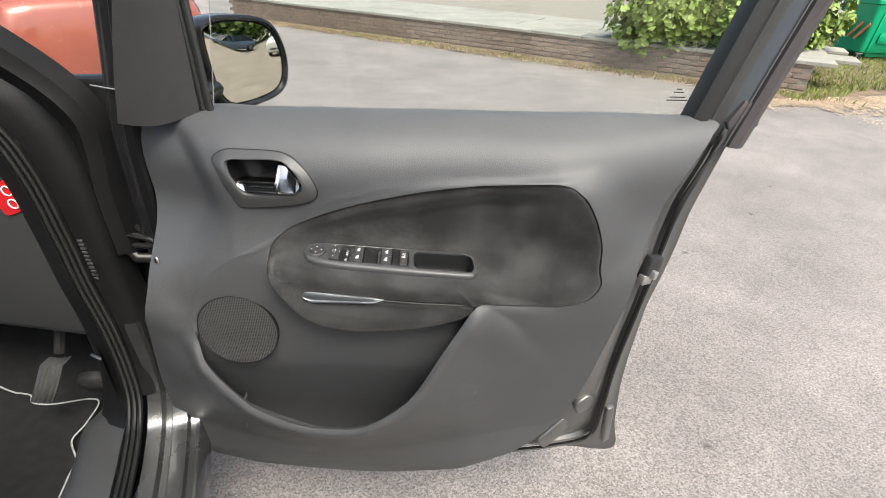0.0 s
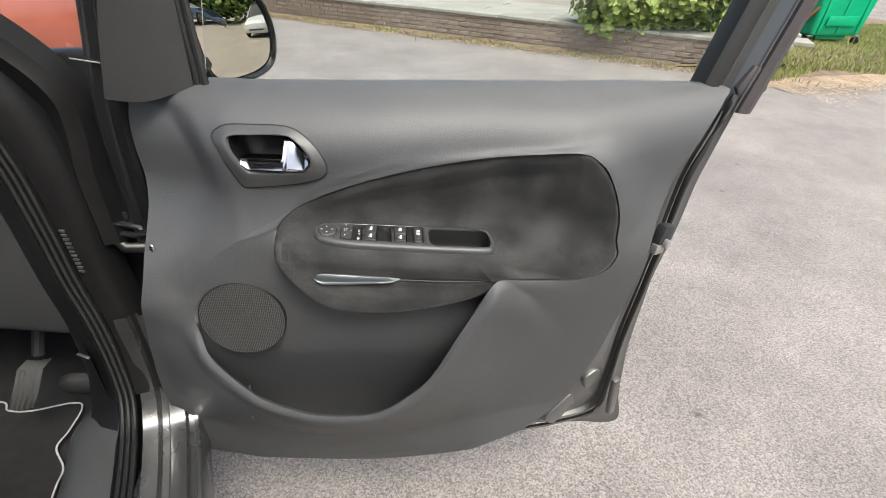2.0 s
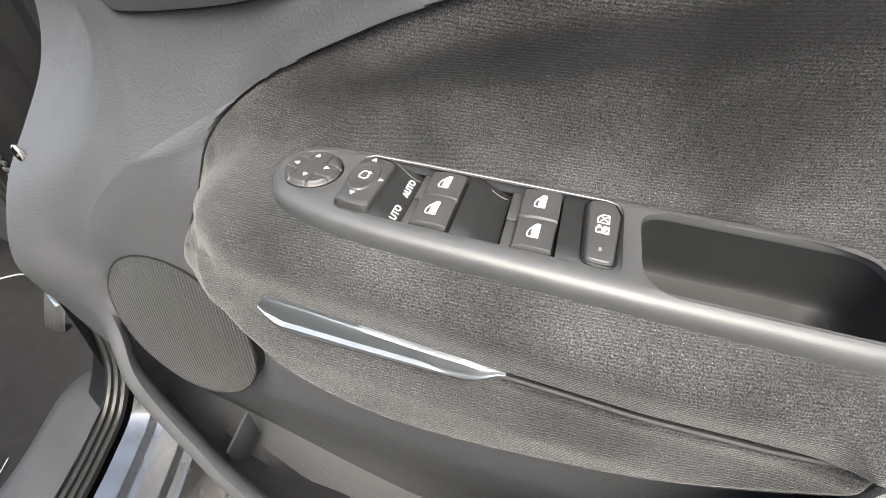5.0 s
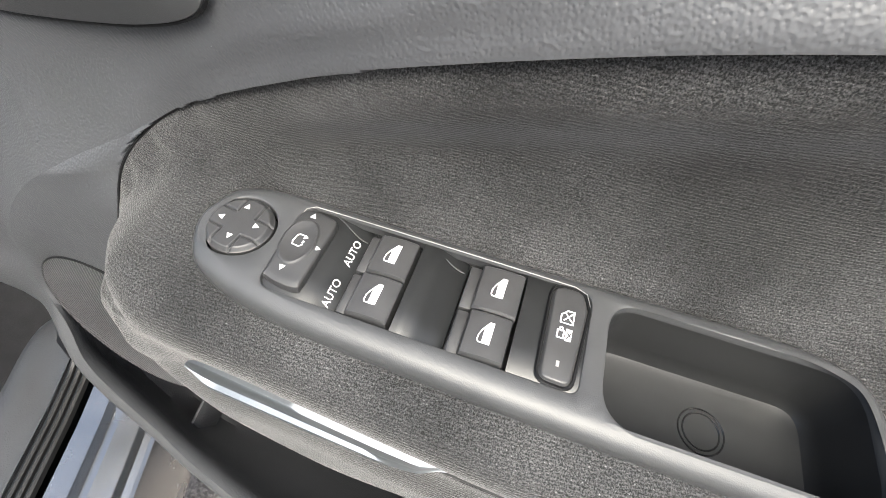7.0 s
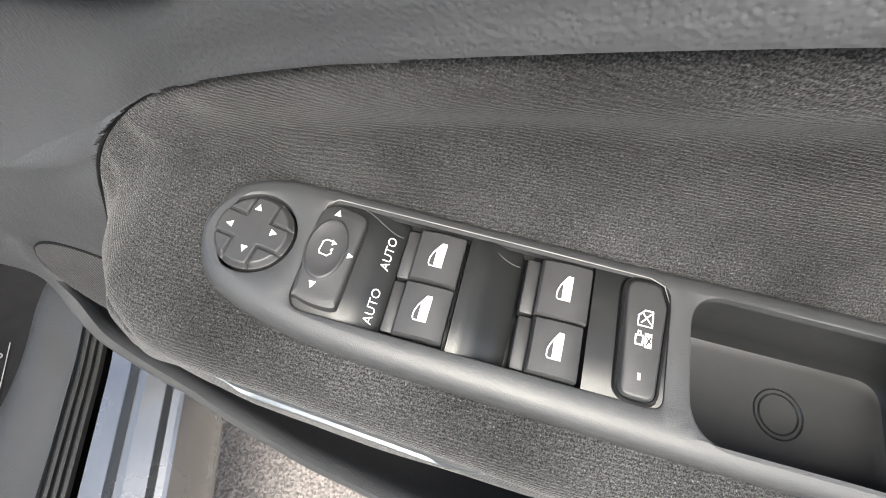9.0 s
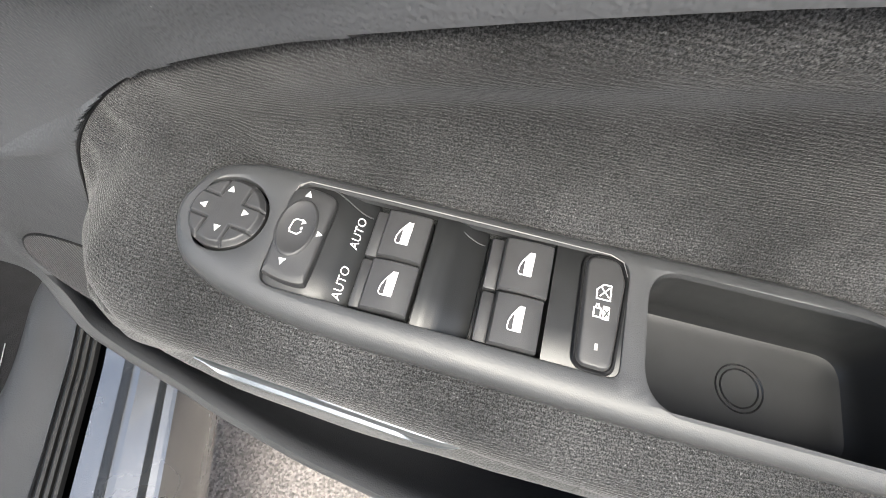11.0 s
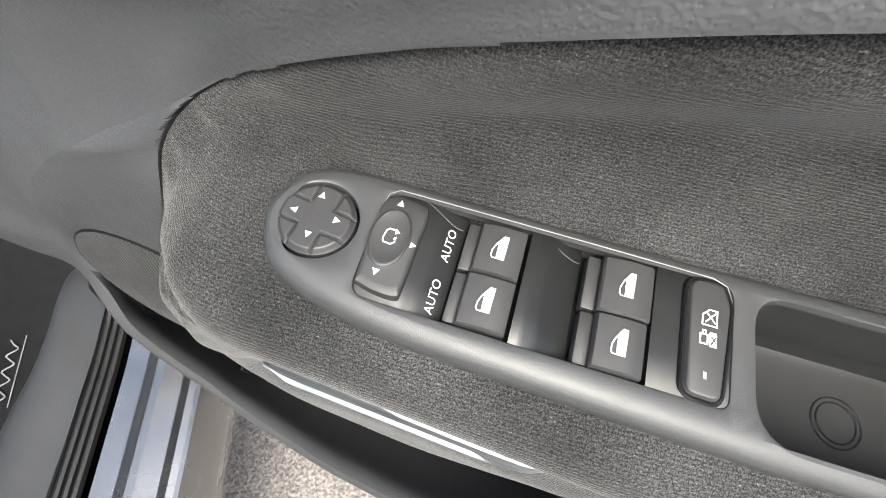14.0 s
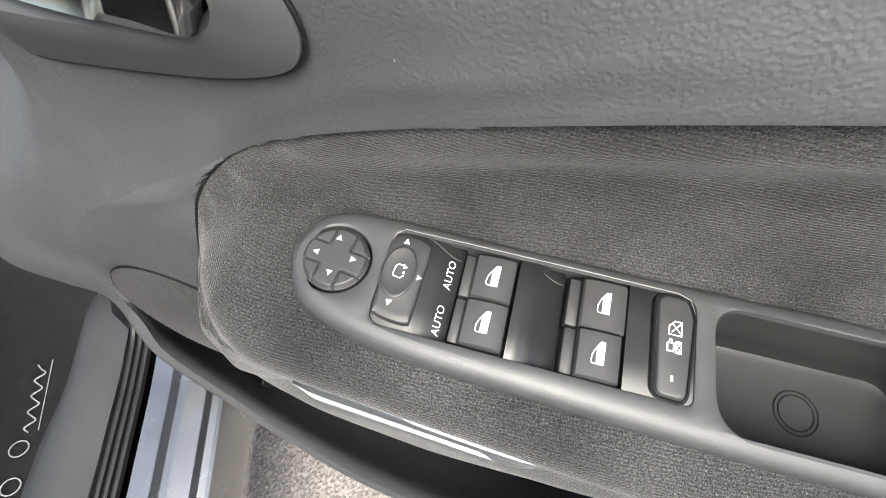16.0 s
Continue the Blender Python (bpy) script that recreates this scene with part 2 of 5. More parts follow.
WHITEPAINT = material("silver_car_paint", (0.55, 0.57, 0.58), 0.25, metal=0.2, noise_scale=6, vary=0.1, coat=0.7)
DARKGLASS = material("dark_car_glass", (0.015, 0.018, 0.02), 0.06, noise_scale=5, vary=0.2)
LAMPGLASS = material("headlamp_lens", (0.6, 0.63, 0.6), 0.15, noise_scale=30, vary=0.3)


# ---- helpers for meshes ----
def part(name, bm, mat, parent=None, label="", smooth=True, normals=True):
    """Links a bmesh as one mesh object under a thing or a part."""
    if normals:
        bmesh.ops.recalc_face_normals(bm, faces=bm.faces)
    me = bpy.data.meshes.new(name)
    bm.to_mesh(me)
    bm.free()
    me.materials.append(mat)
    if smooth:
        me.polygons.foreach_set("use_smooth", [True] * len(me.polygons))
        me.set_sharp_from_angle(angle=radians(38))
    ob = new(name, me)
    if parent:
        ob.parent = parent
        ob.matrix_parent_inverse = parent.matrix_world.inverted()
    return tagged(ob, label)


def thing(name, label, category, at=(0, 0, 0), group="", kind=""):
    ob = new(name)
    ob.empty_display_size = 0.1
    ob.matrix_world = Matrix.Translation(at)
    return tagged(ob, label, category, group, kind)


def spline(points, n, closed=True):
    """Catmull-Rom through 2D or 3D points, n samples, evenly in the control index."""
    p = np.array(points, float)
    k = len(p)
    u = np.linspace(0, k if closed else k - 1, n, endpoint=not closed)
    i = np.minimum(u.astype(int), k - 1 if closed else k - 2)
    f = (u - i)[:, None]
    if closed:
        a, b, c, d = p[(i - 1) % k], p[i % k], p[(i + 1) % k], p[(i + 2) % k]
    else:
        q = np.vstack([2 * p[0] - p[1], p, 2 * p[-1] - p[-2]])
        a, b, c, d = q[i], q[i + 1], q[i + 2], q[i + 3]
    return 0.5 * (2 * b + (c - a) * f + (2 * a - 5 * b + 4 * c - d) * f**2 + (3 * b - a - 3 * c + d) * f**3)


def grid(bm, rows, closed=False):
    """Quads over rows of equal length; closed: each row is a ring."""
    vs = [[bm.verts.new(p) for p in row] for row in rows]
    n = len(vs[0])
    for a, b in zip(vs, vs[1:]):
        for j in range(n if closed else n - 1):
            k = (j + 1) % n
            try:
                bm.faces.new((a[j], a[k], b[k], b[j]))
            except ValueError:
                pass
    return vs


def sstep(a, b, x):
    t = np.clip((np.asarray(x, float) - a) / (b - a), 0, 1)
    return t * t * (3 - 2 * t)


def relu(x):
    return np.maximum(x, 0)


def tube(bm, path, r, sides=8, flat=1.0, caps=True):
    """A round bar along 3D points; r may be a list."""
    path = [Vector(p) for p in path]
    rs = [float(v) for v in r] if hasattr(r, "__len__") else [r] * len(path)
    rows = []
    ref = Vector((0.3, 0.2, 0.93)).normalized()
    for i, p in enumerate(path):
        d = (path[min(i + 1, len(path) - 1)] - path[max(i - 1, 0)]).normalized()
        s = d.cross(ref).normalized()
        t = s.cross(d)
        rows.append([p + rs[i] * (math.cos(k * math.tau / sides) * s + flat * math.sin(k * math.tau / sides) * t) for k in range(sides)])
    vs = grid(bm, rows, True)
    if caps:
        bm.faces.new(vs[0])
        bm.faces.new(vs[-1][::-1])


def box(bm, m, size, bevel=0.0, segments=2):
    """A bevelled block of the given size at the pose m."""
    made = bmesh.ops.create_cube(bm, size=1.0, matrix=m @ Matrix.Diagonal((*size, 1)))
    if bevel:
        edges = list({e for v in made["verts"] for e in v.link_edges})
        bmesh.ops.bevel(bm, geom=edges, offset=bevel, segments=segments, affect="EDGES", profile=0.5)


def prism(bm, loop, m, height, bevel=0.0, inset_top=0.0, segments=3):
    """A solid over a 2D loop (counter-clockwise) in the pose m, with a rounded top edge."""
    loop = [Vector((*p, 0)) for p in loop]
    n = len(loop)
    c = sum(loop, Vector()) / n
    def ring(off, h):
        out = []
        for i, p in enumerate(loop):
            d = (loop[(i + 1) % n] - loop[i - 1]).normalized()
            q = p - Vector((d.y, -d.x, 0)) * off
            out.append(m @ Vector((q.x, q.y, h)))
        return out
    rows = [ring(0, 0), ring(inset_top, height - bevel)]
    for k in range(1, segments + 1):
        a = k * math.pi / 2 / segments
        rows.append(ring(inset_top + bevel * (1 - math.cos(a)), height - bevel + bevel * math.sin(a)))
    vs = grid(bm, rows, True)
    bm.faces.new(vs[-1])
    bm.faces.new(vs[0][::-1])


# ---- the car door: surfaces ----
def upper_y(x, z):
    """Depth of the upper trim, which rolls back to the glass at the belt."""
    y = np.interp(x, [-0.22, -0.14, -0.08, -0.02, 0.04, 0.12, 0.22], [0.576, 0.578, 0.583, 0.586, 0.586, 0.579, 0.572]) + 0.35 * relu(-0.37 - x) + 0.25 * relu(x - 0.17)
    edge = 0.70 - y
    r = np.clip((z - 1.110) / 0.099, 0, 1)
    return y + edge * (1 - np.sqrt(1 - r * r))


def lower_y(x, z):
    return 0.502 + 0.18 * (0.94 - np.maximum(z, 0.5)) + 0.22 * relu(x - 0.04) + 0.15 * relu(-0.47 - x) + 0.012 * sstep(0.42, 0.34, z)


def hinge_block(x, z):
    """The hollow at the hinge side, with a soft arc as its edge."""
    d = np.hypot((x + 0.58) / 0.187, (z - 1.085) / 0.155)
    return -0.022 * sstep(1.06, 0.76, d) * sstep(1.22, 1.17, z) * sstep(0.93, 1.02, z)


def panel_y(x, z):
    x, z = np.asarray(x, float), np.asarray(z, float)
    w = sstep(0.86, 1.07, z + 0.12 * relu(-0.33 - x) * 0)
    return lower_y(x, z) * (1 - w) + upper_y(x, z) * w - hinge_block(x, z)


def con_point(a, b, h=0.0):
    """A point of the switch panel: millimetres along it, across it and above it."""
    return CON @ Vector((a / 1000, b / 1000, h / 1000))


CON_A = Vector((0.99303, 0.06779, -0.09642)).normalized()
CON_N = Vector((0.09967, -0.04642, 0.99394)).normalized()
CON_B = CON_N.cross(CON_A).normalized()
CON = Matrix.Translation((-0.2268, 0.5520, 1.0095)) @ Matrix((CON_A, CON_B, CON_N)).transposed().to_4x4() @ Matrix.Scale(1.048, 4)


def soft(u, r=0.02):
    """relu with a rounded corner."""
    return 0.5 * (u + np.sqrt(u * u + r * r)) - 0.5 * r


# the seam all round the velour insert: x, y, z
SEAM = [(-0.1610, 0.5780, 1.0827), (-0.2073, 0.5800, 1.0665), (-0.2592, 0.5780, 1.0449), (-0.2877, 0.5720, 1.0278), (-0.3014, 0.5630, 1.0142), (-0.3084, 0.5560, 1.0003),
        (-0.3126, 0.5450, 0.9791), (-0.3071, 0.5270, 0.9691), (-0.2950, 0.5110, 0.9570), (-0.2785, 0.5030, 0.9379), (-0.2627, 0.5000, 0.9192), (-0.2420, 0.4980, 0.9014),
        (-0.2151, 0.4980, 0.8875), (-0.1786, 0.4980, 0.8804), (-0.1413, 0.5000, 0.8777), (-0.0941, 0.5030, 0.8788), (-0.0465, 0.5050, 0.8858), (-0.0083, 0.5085, 0.8942),
        (0.0201, 0.5115, 0.9033), (0.0366, 0.5115, 0.9149), (0.0442, 0.5125, 0.9305), (0.0864, 0.5210, 0.9278), (0.1440, 0.5360, 0.9166), (0.1920, 0.5460, 0.9105),
        (0.2228, 0.5500, 0.9130), (0.2420, 0.5530, 0.9227), (0.2549, 0.5560, 0.9384), (0.2579, 0.5570, 0.9542), (0.2510, 0.5590, 0.9806), (0.2472, 0.5590, 1.0212),
        (0.2362, 0.5600, 1.0572), (0.2209, 0.5610, 1.0887), (0.2036, 0.5630, 1.1117), (0.1867, 0.5650, 1.1250), (0.1711, 0.5680, 1.1294), (0.1461, 0.5730, 1.1294),
        (0.1041, 0.5800, 1.1261), (0.0610, 0.5840, 1.1220), (0.0172, 0.5860, 1.1169), (-0.0271, 0.5860, 1.1106), (-0.0715, 0.5840, 1.1033), (-0.1161, 0.5810, 1.0935)]
NSEAM = 560
seam_ring = spline(SEAM, NSEAM)
i_ring, edge_s = seam_ring[:, [0, 2]], seam_ring[:, 1]


def insert_front(x):
    """Depth of the arm rest's front face."""
    return np.interp(x, [-0.313, -0.309, -0.2955, -0.2775, -0.2613, -0.2405, -0.10, -0.05, 0.0, 0.05, 0.12, 0.20, 0.26],
                     [0.542, 0.536, 0.518, 0.5065, 0.5035, 0.5025, 0.502, 0.503, 0.507, 0.514, 0.528, 0.542, 0.554])


def insert_back(x):
    """Depth of the nook's wall behind the switches."""
    return np.interp(x, [-0.3135, -0.308, -0.30, -0.286, -0.257, -0.206, -0.16, -0.116, -0.066, 0.0, 0.05, 0.10, 0.16, 0.21, 0.26],
                     [0.546, 0.556, 0.564, 0.573, 0.580, 0.585, 0.588, 0.594, 0.600, 0.606, 0.605, 0.599, 0.588, 0.576, 0.566])


def insert_shelf(x):
    """Height of the arm rest's top."""
    return 1.0030 - 0.097 * (np.minimum(x, 0.05) + 0.2268) - 0.03 * relu(x - 0.05) - 0.026 * np.clip((-0.262 - x) / 0.05, 0, 1) ** 2


def unfolded(x, t):
    """The insert at x, t metres up along its own surface: depth and height. Front, rounded top, nook wall."""
    x, t = np.asarray(x, float), np.asarray(t, float)
    yf, w, zs = insert_front(x), insert_back(x) - insert_front(x), insert_shelf(x)
    r1 = np.minimum(0.016 + 0.03 * sstep(0.04, 0.12, x), 0.004 + 0.9 * w)
    r2 = np.minimum(0.024 + 0.05 * sstep(0.03, 0.10, x), 0.004 + 0.9 * w)
    c = soft(t - zs, r1) - soft(t - zs - w, r2)
    z = t - c
    y = yf + c
    up = z - zs
    # the lobe below the crease swells, the wall of the nook leans forward to its seam
    y = y - 0.006 * sstep(-0.058, -0.088, up) * sstep(0.05, 0.01, x) + 0.0045 * np.exp(-(((z - 0.9365 + 0.08 * (x + 0.035)) / 0.0035) ** 2)) * sstep(-0.13, -0.10, x) * sstep(0.05, 0.035, x)
    y = y - 0.0065 * np.exp(-(((up + 0.022) / 0.018) ** 2)) * sstep(-0.29, -0.25, x) * sstep(0.12, 0.05, x)
    y = y - 0.010 * sstep(0.02, 0.10, up) + 0.0045 * np.exp(-(((up - 0.048) / 0.040) ** 2)) * sstep(-0.24, -0.12, x)
    return y, z


TT = np.linspace(0.80, 1.35, 1400)


def unfold_z(x, z):
    """The way up along the surface at which the insert has the height z."""
    out = []
    for a, b in zip(x, z):
        zz = unfolded(np.full(1400, a), TT)[1] + 1e-7 * np.arange(1400)
        out.append(np.interp(b, np.maximum.accumulate(zz), TT))
    return np.array(out)


def insert_y(x, z):
    """Depth of the front face and the lobe under the arm rest."""
    return unfolded(x, z)[0]


t_seam = unfold_z(seam_ring[:, 0], seam_ring[:, 2])


def behind_seam(p, y, gap=0.0025):
    """Keeps the trim next to the insert behind its seam."""
    d = np.linalg.norm(p[:, None, :] - i_ring[None], axis=2)
    j = np.argmin(d, 1)
    m = d[np.arange(len(p)), j]
    w = sstep(-0.06, -0.17, p[:, 0]) * sstep(0.87, 0.90, p[:, 1])
    return y + (np.maximum(y, edge_s[j] + gap - 0.35 * relu(m - 0.008)) - y) * w


# the edge of the outer trim: round the scoop, along the pocket's lip, round the insert
SCOOP = [(-0.161, 1.0835, 0.578), (-0.2073, 1.0678, 0.580), (-0.2594, 1.0463, 0.578), (-0.2960, 1.0255, 0.571), (-0.345, 1.002, 0.5625), (-0.397, 0.972, 0.5535), (-0.440, 0.935, 0.549), (-0.466, 0.888, 0.545),
         (-0.472, 0.848, 0.537), (-0.4640, 0.8141, 0.527), (-0.4537, 0.7813, 0.511), (-0.4335, 0.7504, 0.503), (-0.3986, 0.7111, 0.493), (-0.3598, 0.6859, 0.483), (-0.2769, 0.6644, 0.467), (-0.1822, 0.6694, 0.460),
         (-0.1292, 0.6941, 0.460), (-0.0671, 0.7489, 0.469), (-0.0178, 0.8333, 0.486), (0.0103, 0.8800, 0.497), (0.0450, 0.9295, 0.5125), (0.0864, 0.9270, 0.521), (0.144, 0.9158, 0.536), (0.195, 0.9095, 0.546),
         (0.243, 0.9220, 0.553), (0.2592, 0.9518, 0.557), (0.2522, 0.9806, 0.559), (0.2484, 1.0212, 0.559), (0.2374, 1.0577, 0.560), (0.2219, 1.0895, 0.561), (0.2044, 1.1125, 0.563), (0.1712, 1.1298, 0.568),
         (0.1042, 1.1264, 0.580), (0.0172, 1.1172, 0.586), (-0.0716, 1.1036, 0.584)]
RIM = [(-0.20, 1.208), (-0.34, 1.208), (-0.445, 1.207), (-0.495, 1.189), (-0.535, 1.197), (-0.545, 1.10), (-0.54, 1.0), (-0.534, 0.935),
       (-0.548, 0.87), (-0.577, 0.769), (-0.614, 0.626), (-0.626, 0.506), (-0.594, 0.385), (-0.50, 0.363), (-0.34, 0.343), (-0.177, 0.336),
       (-0.012, 0.355), (0.098, 0.392), (0.18, 0.428), (0.255, 0.51), (0.292, 0.648), (0.302, 0.74), (0.308, 0.80), (0.314, 0.868),
       (0.322, 0.92), (0.326, 0.955), (0.333, 1.0), (0.345, 1.04), (0.365, 1.10), (0.398, 1.155), (0.420, 1.185), (0.426, 1.204),
       (0.30, 1.208), (0.15, 1.208), (-0.02, 1.208)]


NRING = 340
s_ring, o_ring = spline([p[:2] for p in SCOOP], NRING), spline(RIM, NRING)
k_ring = np.arange(NRING) * len(SCOOP) / NRING
pocket_w = sstep(8.3, 9.3, k_ring) * sstep(20.6, 19.6, k_ring)
steep_w = sstep(6.6, 8.0, k_ring)
brow_w = np.maximum(sstep(30.5, 32.0, k_ring), sstep(3.4, 0.6, k_ring))
seam_w = np.maximum(sstep(20.2, 21.0, k_ring), sstep(3.7, 3.0, k_ring))


# the opener's surround and recess, on the upper trim
BEZEL = [(-0.3826, 1.1567), (-0.364, 1.1654), (-0.3342, 1.1659), (-0.2949, 1.1651), (-0.2711, 1.1625), (-0.2514, 1.1538), (-0.2326, 1.1361), (-0.2212, 1.1165), (-0.2193, 1.101), (-0.2293, 1.0886), (-0.2569, 1.0807), (-0.2991, 1.0757), (-0.3409, 1.0733), (-0.3522, 1.078), (-0.3628, 1.1004), (-0.3765, 1.131), (-0.386, 1.1461)]
RECESS = [(-0.3595, 1.1476), (-0.3538, 1.1523), (-0.3381, 1.1529), (-0.2807, 1.1526), (-0.2636, 1.1457), (-0.249, 1.131), (-0.2428, 1.1167), (-0.2485, 1.1065), (-0.2654, 1.1022), (-0.3263, 1.101), (-0.3394, 1.1072), (-0.3497, 1.1215), (-0.3569, 1.1347)]


def inside(px, pz, loop):
    """Which of the points lie inside a 2D loop."""
    q = np.array(loop)
    ok = np.zeros(len(px), bool)
    for (x0, z0), (x1, z1) in zip(q, np.roll(q, -1, 0)):
        cross = (z0 > pz) != (z1 > pz)
        ok ^= cross & (px < (x1 - x0) * (pz - z0) / (z1 - z0 + 1e-12) + x0)
    return ok


BEZEL, RECESS = np.array(BEZEL), np.array(RECESS)
bz_c = np.mean(spline(BEZEL, 72), 0)
bz_cut = bz_c + (spline(BEZEL, 72) - bz_c) * 0.84

car_door = thing("car_door", "open car door with dark grey plastic trim and velour insert", "car door", (-0.5, 0.68, 0.33))

# grained outer trim, from the scoop's edge to the rim
bm = bmesh.new()
edge_y = panel_y(s_ring[:, 0], s_ring[:, 1])
lift = [p[2] - float(panel_y(p[0], p[1])) for p in SCOOP]
lift = np.interp(k_ring, np.arange(len(SCOOP) + 1), lift + lift[:1])
kern = np.hanning(11)
lift = np.convolve(np.r_[lift[-5:], lift, lift[:5]], kern / kern.sum(), "valid")
rows = []
ctr = np.array([-0.17, 0.84])
inward = ctr - s_ring
inward /= np.linalg.norm(inward, axis=1)[:, None]
for s in np.concatenate([np.linspace(0, 0.2, 12), np.linspace(0.2, 0.8, 26)[1:], 0.8 + 0.2 * np.sin(np.linspace(0, math.pi / 2, 13)[1:])]):
    p = s_ring * (1 - s) + o_ring * s
    dist = np.linalg.norm(p - s_ring, axis=1)
    y = panel_y(p[:, 0], p[:, 1])
    reach = 0.045 + 0.125 * pocket_w
    y = y + lift * np.exp(-((dist / reach) ** 2)) * (1 - sstep(0.45, 1.0, s) * pocket_w)
    y = y - pocket_w * 0.008 * np.exp(-(((dist - 0.014) / 0.020) ** 2)) + pocket_w * 0.005 * np.exp(-((dist / 0.006) ** 2))
    y = behind_seam(p, y) - brow_w * 0.006 * np.exp(-((dist / 0.018) ** 2))
    if s == 0:
        trim_edge = y.copy()
    y = y + 0.05 * inside(p[:, 0], p[:, 1], bz_cut)
    rows.append([(a[0], b, a[1]) for a, b in zip(p, y)])
folds = []
room = 0.62 * np.linalg.norm(o_ring - s_ring, axis=1) * np.clip(inward[:, 1], 0.2, 1)
for out, dx, dy in ((0.200, 0.010, 0.09), (0.150, 0.010, 0.07), (0.120, 0.010, 0.05), (0.085, 0.010, 0.036), (0.060, 0.009, 0.026), (0.034, 0.008, 0.020), (0.014, 0.005, 0.014), (0.003, 0.002, 0.006)):
    # the lip turns down behind itself; the seam tucks under the insert
    p = s_ring + inward * ((dx * 0.35 * seam_w + dx * 0.1) * (1 - pocket_w) - np.minimum(out, room) * pocket_w)[:, None]
    y = trim_edge + 0.001 + np.minimum(dy, 0.022 + 0.07 * pocket_w) * np.maximum(pocket_w, 0.6)
    cover = panel_y(p[:, 0], p[:, 1]) + lift * np.exp(-((np.minimum(out, room) / 0.17) ** 2))
    y = y + (np.maximum(y, cover + 0.012) - y) * pocket_w * (out > 0.02)
    if out == 0.200:
        liner_end = y.copy()
    folds.append([(a[0], b, a[1]) for a, b in zip(p, y)])
rows = folds + rows
last = rows[-1]
rows.append([(x * 1.0, y + 0.012, z) for x, y, z in last])
rows.append([(x * 0.97, y + 0.03, z * 0.99 + 0.008) for x, y, z in last])
grid(bm, rows, True)
part("trim_panel", bm, TRIM, car_door)
rim_y = np.array([p[1] for p in last])


# scoop behind the speaker and the pocket's back wall
def back_y(x, z):
    """Flat round the speaker above, the pocket's back wall below."""
    return 0.5445 + 0.14 * np.clip(z - 0.85, -0.1, 0.07) - 0.007 * sstep(0.86, 0.92, z) + 0.11 * np.clip(z - 0.92, 0, 0.1) + 4.5 * np.clip(z - 0.965, 0, 0.055) ** 2 + 0.075 * sstep(0.88, 0.46, z)


bm = bmesh.new()
i0, i1 = 0, int(20.4 * NRING / 35)
lip = s_ring[i0:i1]
n = len(lip)
ins_left = spline([(-0.13, 1.062), (-0.20, 1.048), (-0.245, 1.030), (-0.272, 1.00), (-0.284, 0.972), (-0.270, 0.950), (-0.25, 0.930), (-0.215, 0.912),
                   (-0.17, 0.902), (-0.10, 0.900), (-0.03, 0.906), (0.03, 0.925)], n, False)
pw = pocket_w[i0:i1]
rows = []
for s in np.linspace(0, 1, 34):
    base = lip - inward[i0:i1] * (np.minimum(0.202, room[i0:i1]) * pw)[:, None]
    p = base * (1 - s) + ins_left * s
    dist = np.linalg.norm(p - base, axis=1)
    deepen = sstep(0.0, 1.0, dist / (0.070 - 0.056 * steep_w[i0:i1]))
    gap_d = np.linalg.norm(p[:, None, :] - i_ring[None], axis=2)
    near, at = gap_d.min(1), edge_s[gap_d.argmin(1)] + 0.003
    deep = back_y(p[:, 0], p[:, 1])
    deep = deep + (np.maximum(at, deep) - deep) * np.exp(-((near / 0.05) ** 2)) * sstep(0.92, 0.96, p[:, 1])
    y = (trim_edge[i0:i1] * (1 - deepen) + deep * deepen) * (1 - pw) + deep * pw
    y = np.where(inside(p[:, 0], p[:, 1], i_ring[::5]), np.maximum(y, insert_back(p[:, 0]) + 0.012), y)
    rows.append([(a[0], b, a[1]) for a, b in zip(p, y)])
grid(bm, rows)
part("pocket_back", bm, TRIM, car_door)

# floor of the pocket and its dividing rib
bm = bmesh.new()
sel = [i for i in range(i0, i1) if pocket_w[i] > 0.35]
rows = []
for s in np.linspace(0, 1, 8):
    row = []
    for i in sel:
        x, z = s_ring[i] - inward[i] * (min(0.199, room[i] - 0.002) + 0.003 * s)
        y0, y1 = liner_end[i] - 0.004, max(0.630, liner_end[i] + 0.01)
        row.append((x, y0 + (y1 - y0) * s, z))
    rows.append(row)
grid(bm, rows)
part("pocket_floor", bm, TRIM, car_door)
bm = bmesh.new()
box(bm, pose(-0.425, 0.545, 0.611, 0, 0, 12), (0.004, 0.05, 0.05), 0.0015)
part("pocket_rib", bm, TRIM, car_door)

# velour insert
CON_OUT = [(-19, -2), (-17, 9), (-11.5, 18.5), (1, 24), (20, 25.2), (60, 25), (140, 25), (215, 26), (243, 23), (257, 13), (260.5, -12), (256.5, -29),
           (245, -37.5), (200, -38), (150, -37.5), (90, -35.5), (45, -33.5), (18, -30), (0, -25), (-12, -17.5)]


con_ring = spline(CON_OUT, 120)


def loop_distance(px, py, loop):
    """Signed distance to a closed 2D loop, positive outside."""
    q = np.array(loop)
    r = np.roll(q, -1, 0)
    best = np.full(len(px), 1e9)
    for (x0, y0), (x1, y1) in zip(q, r):
        dx, dy = x1 - x0, y1 - y0
        t = np.clip(((px - x0) * dx + (py - y0) * dy) / (dx * dx + dy * dy), 0, 1)
        best = np.minimum(best, np.hypot(px - x0 - t * dx, py - y0 - t * dy))
    return np.where(inside(px, py, loop), -best, best)


CON_INV = np.array(CON.inverted())
CON_M = np.array(CON)
bm = bmesh.new()
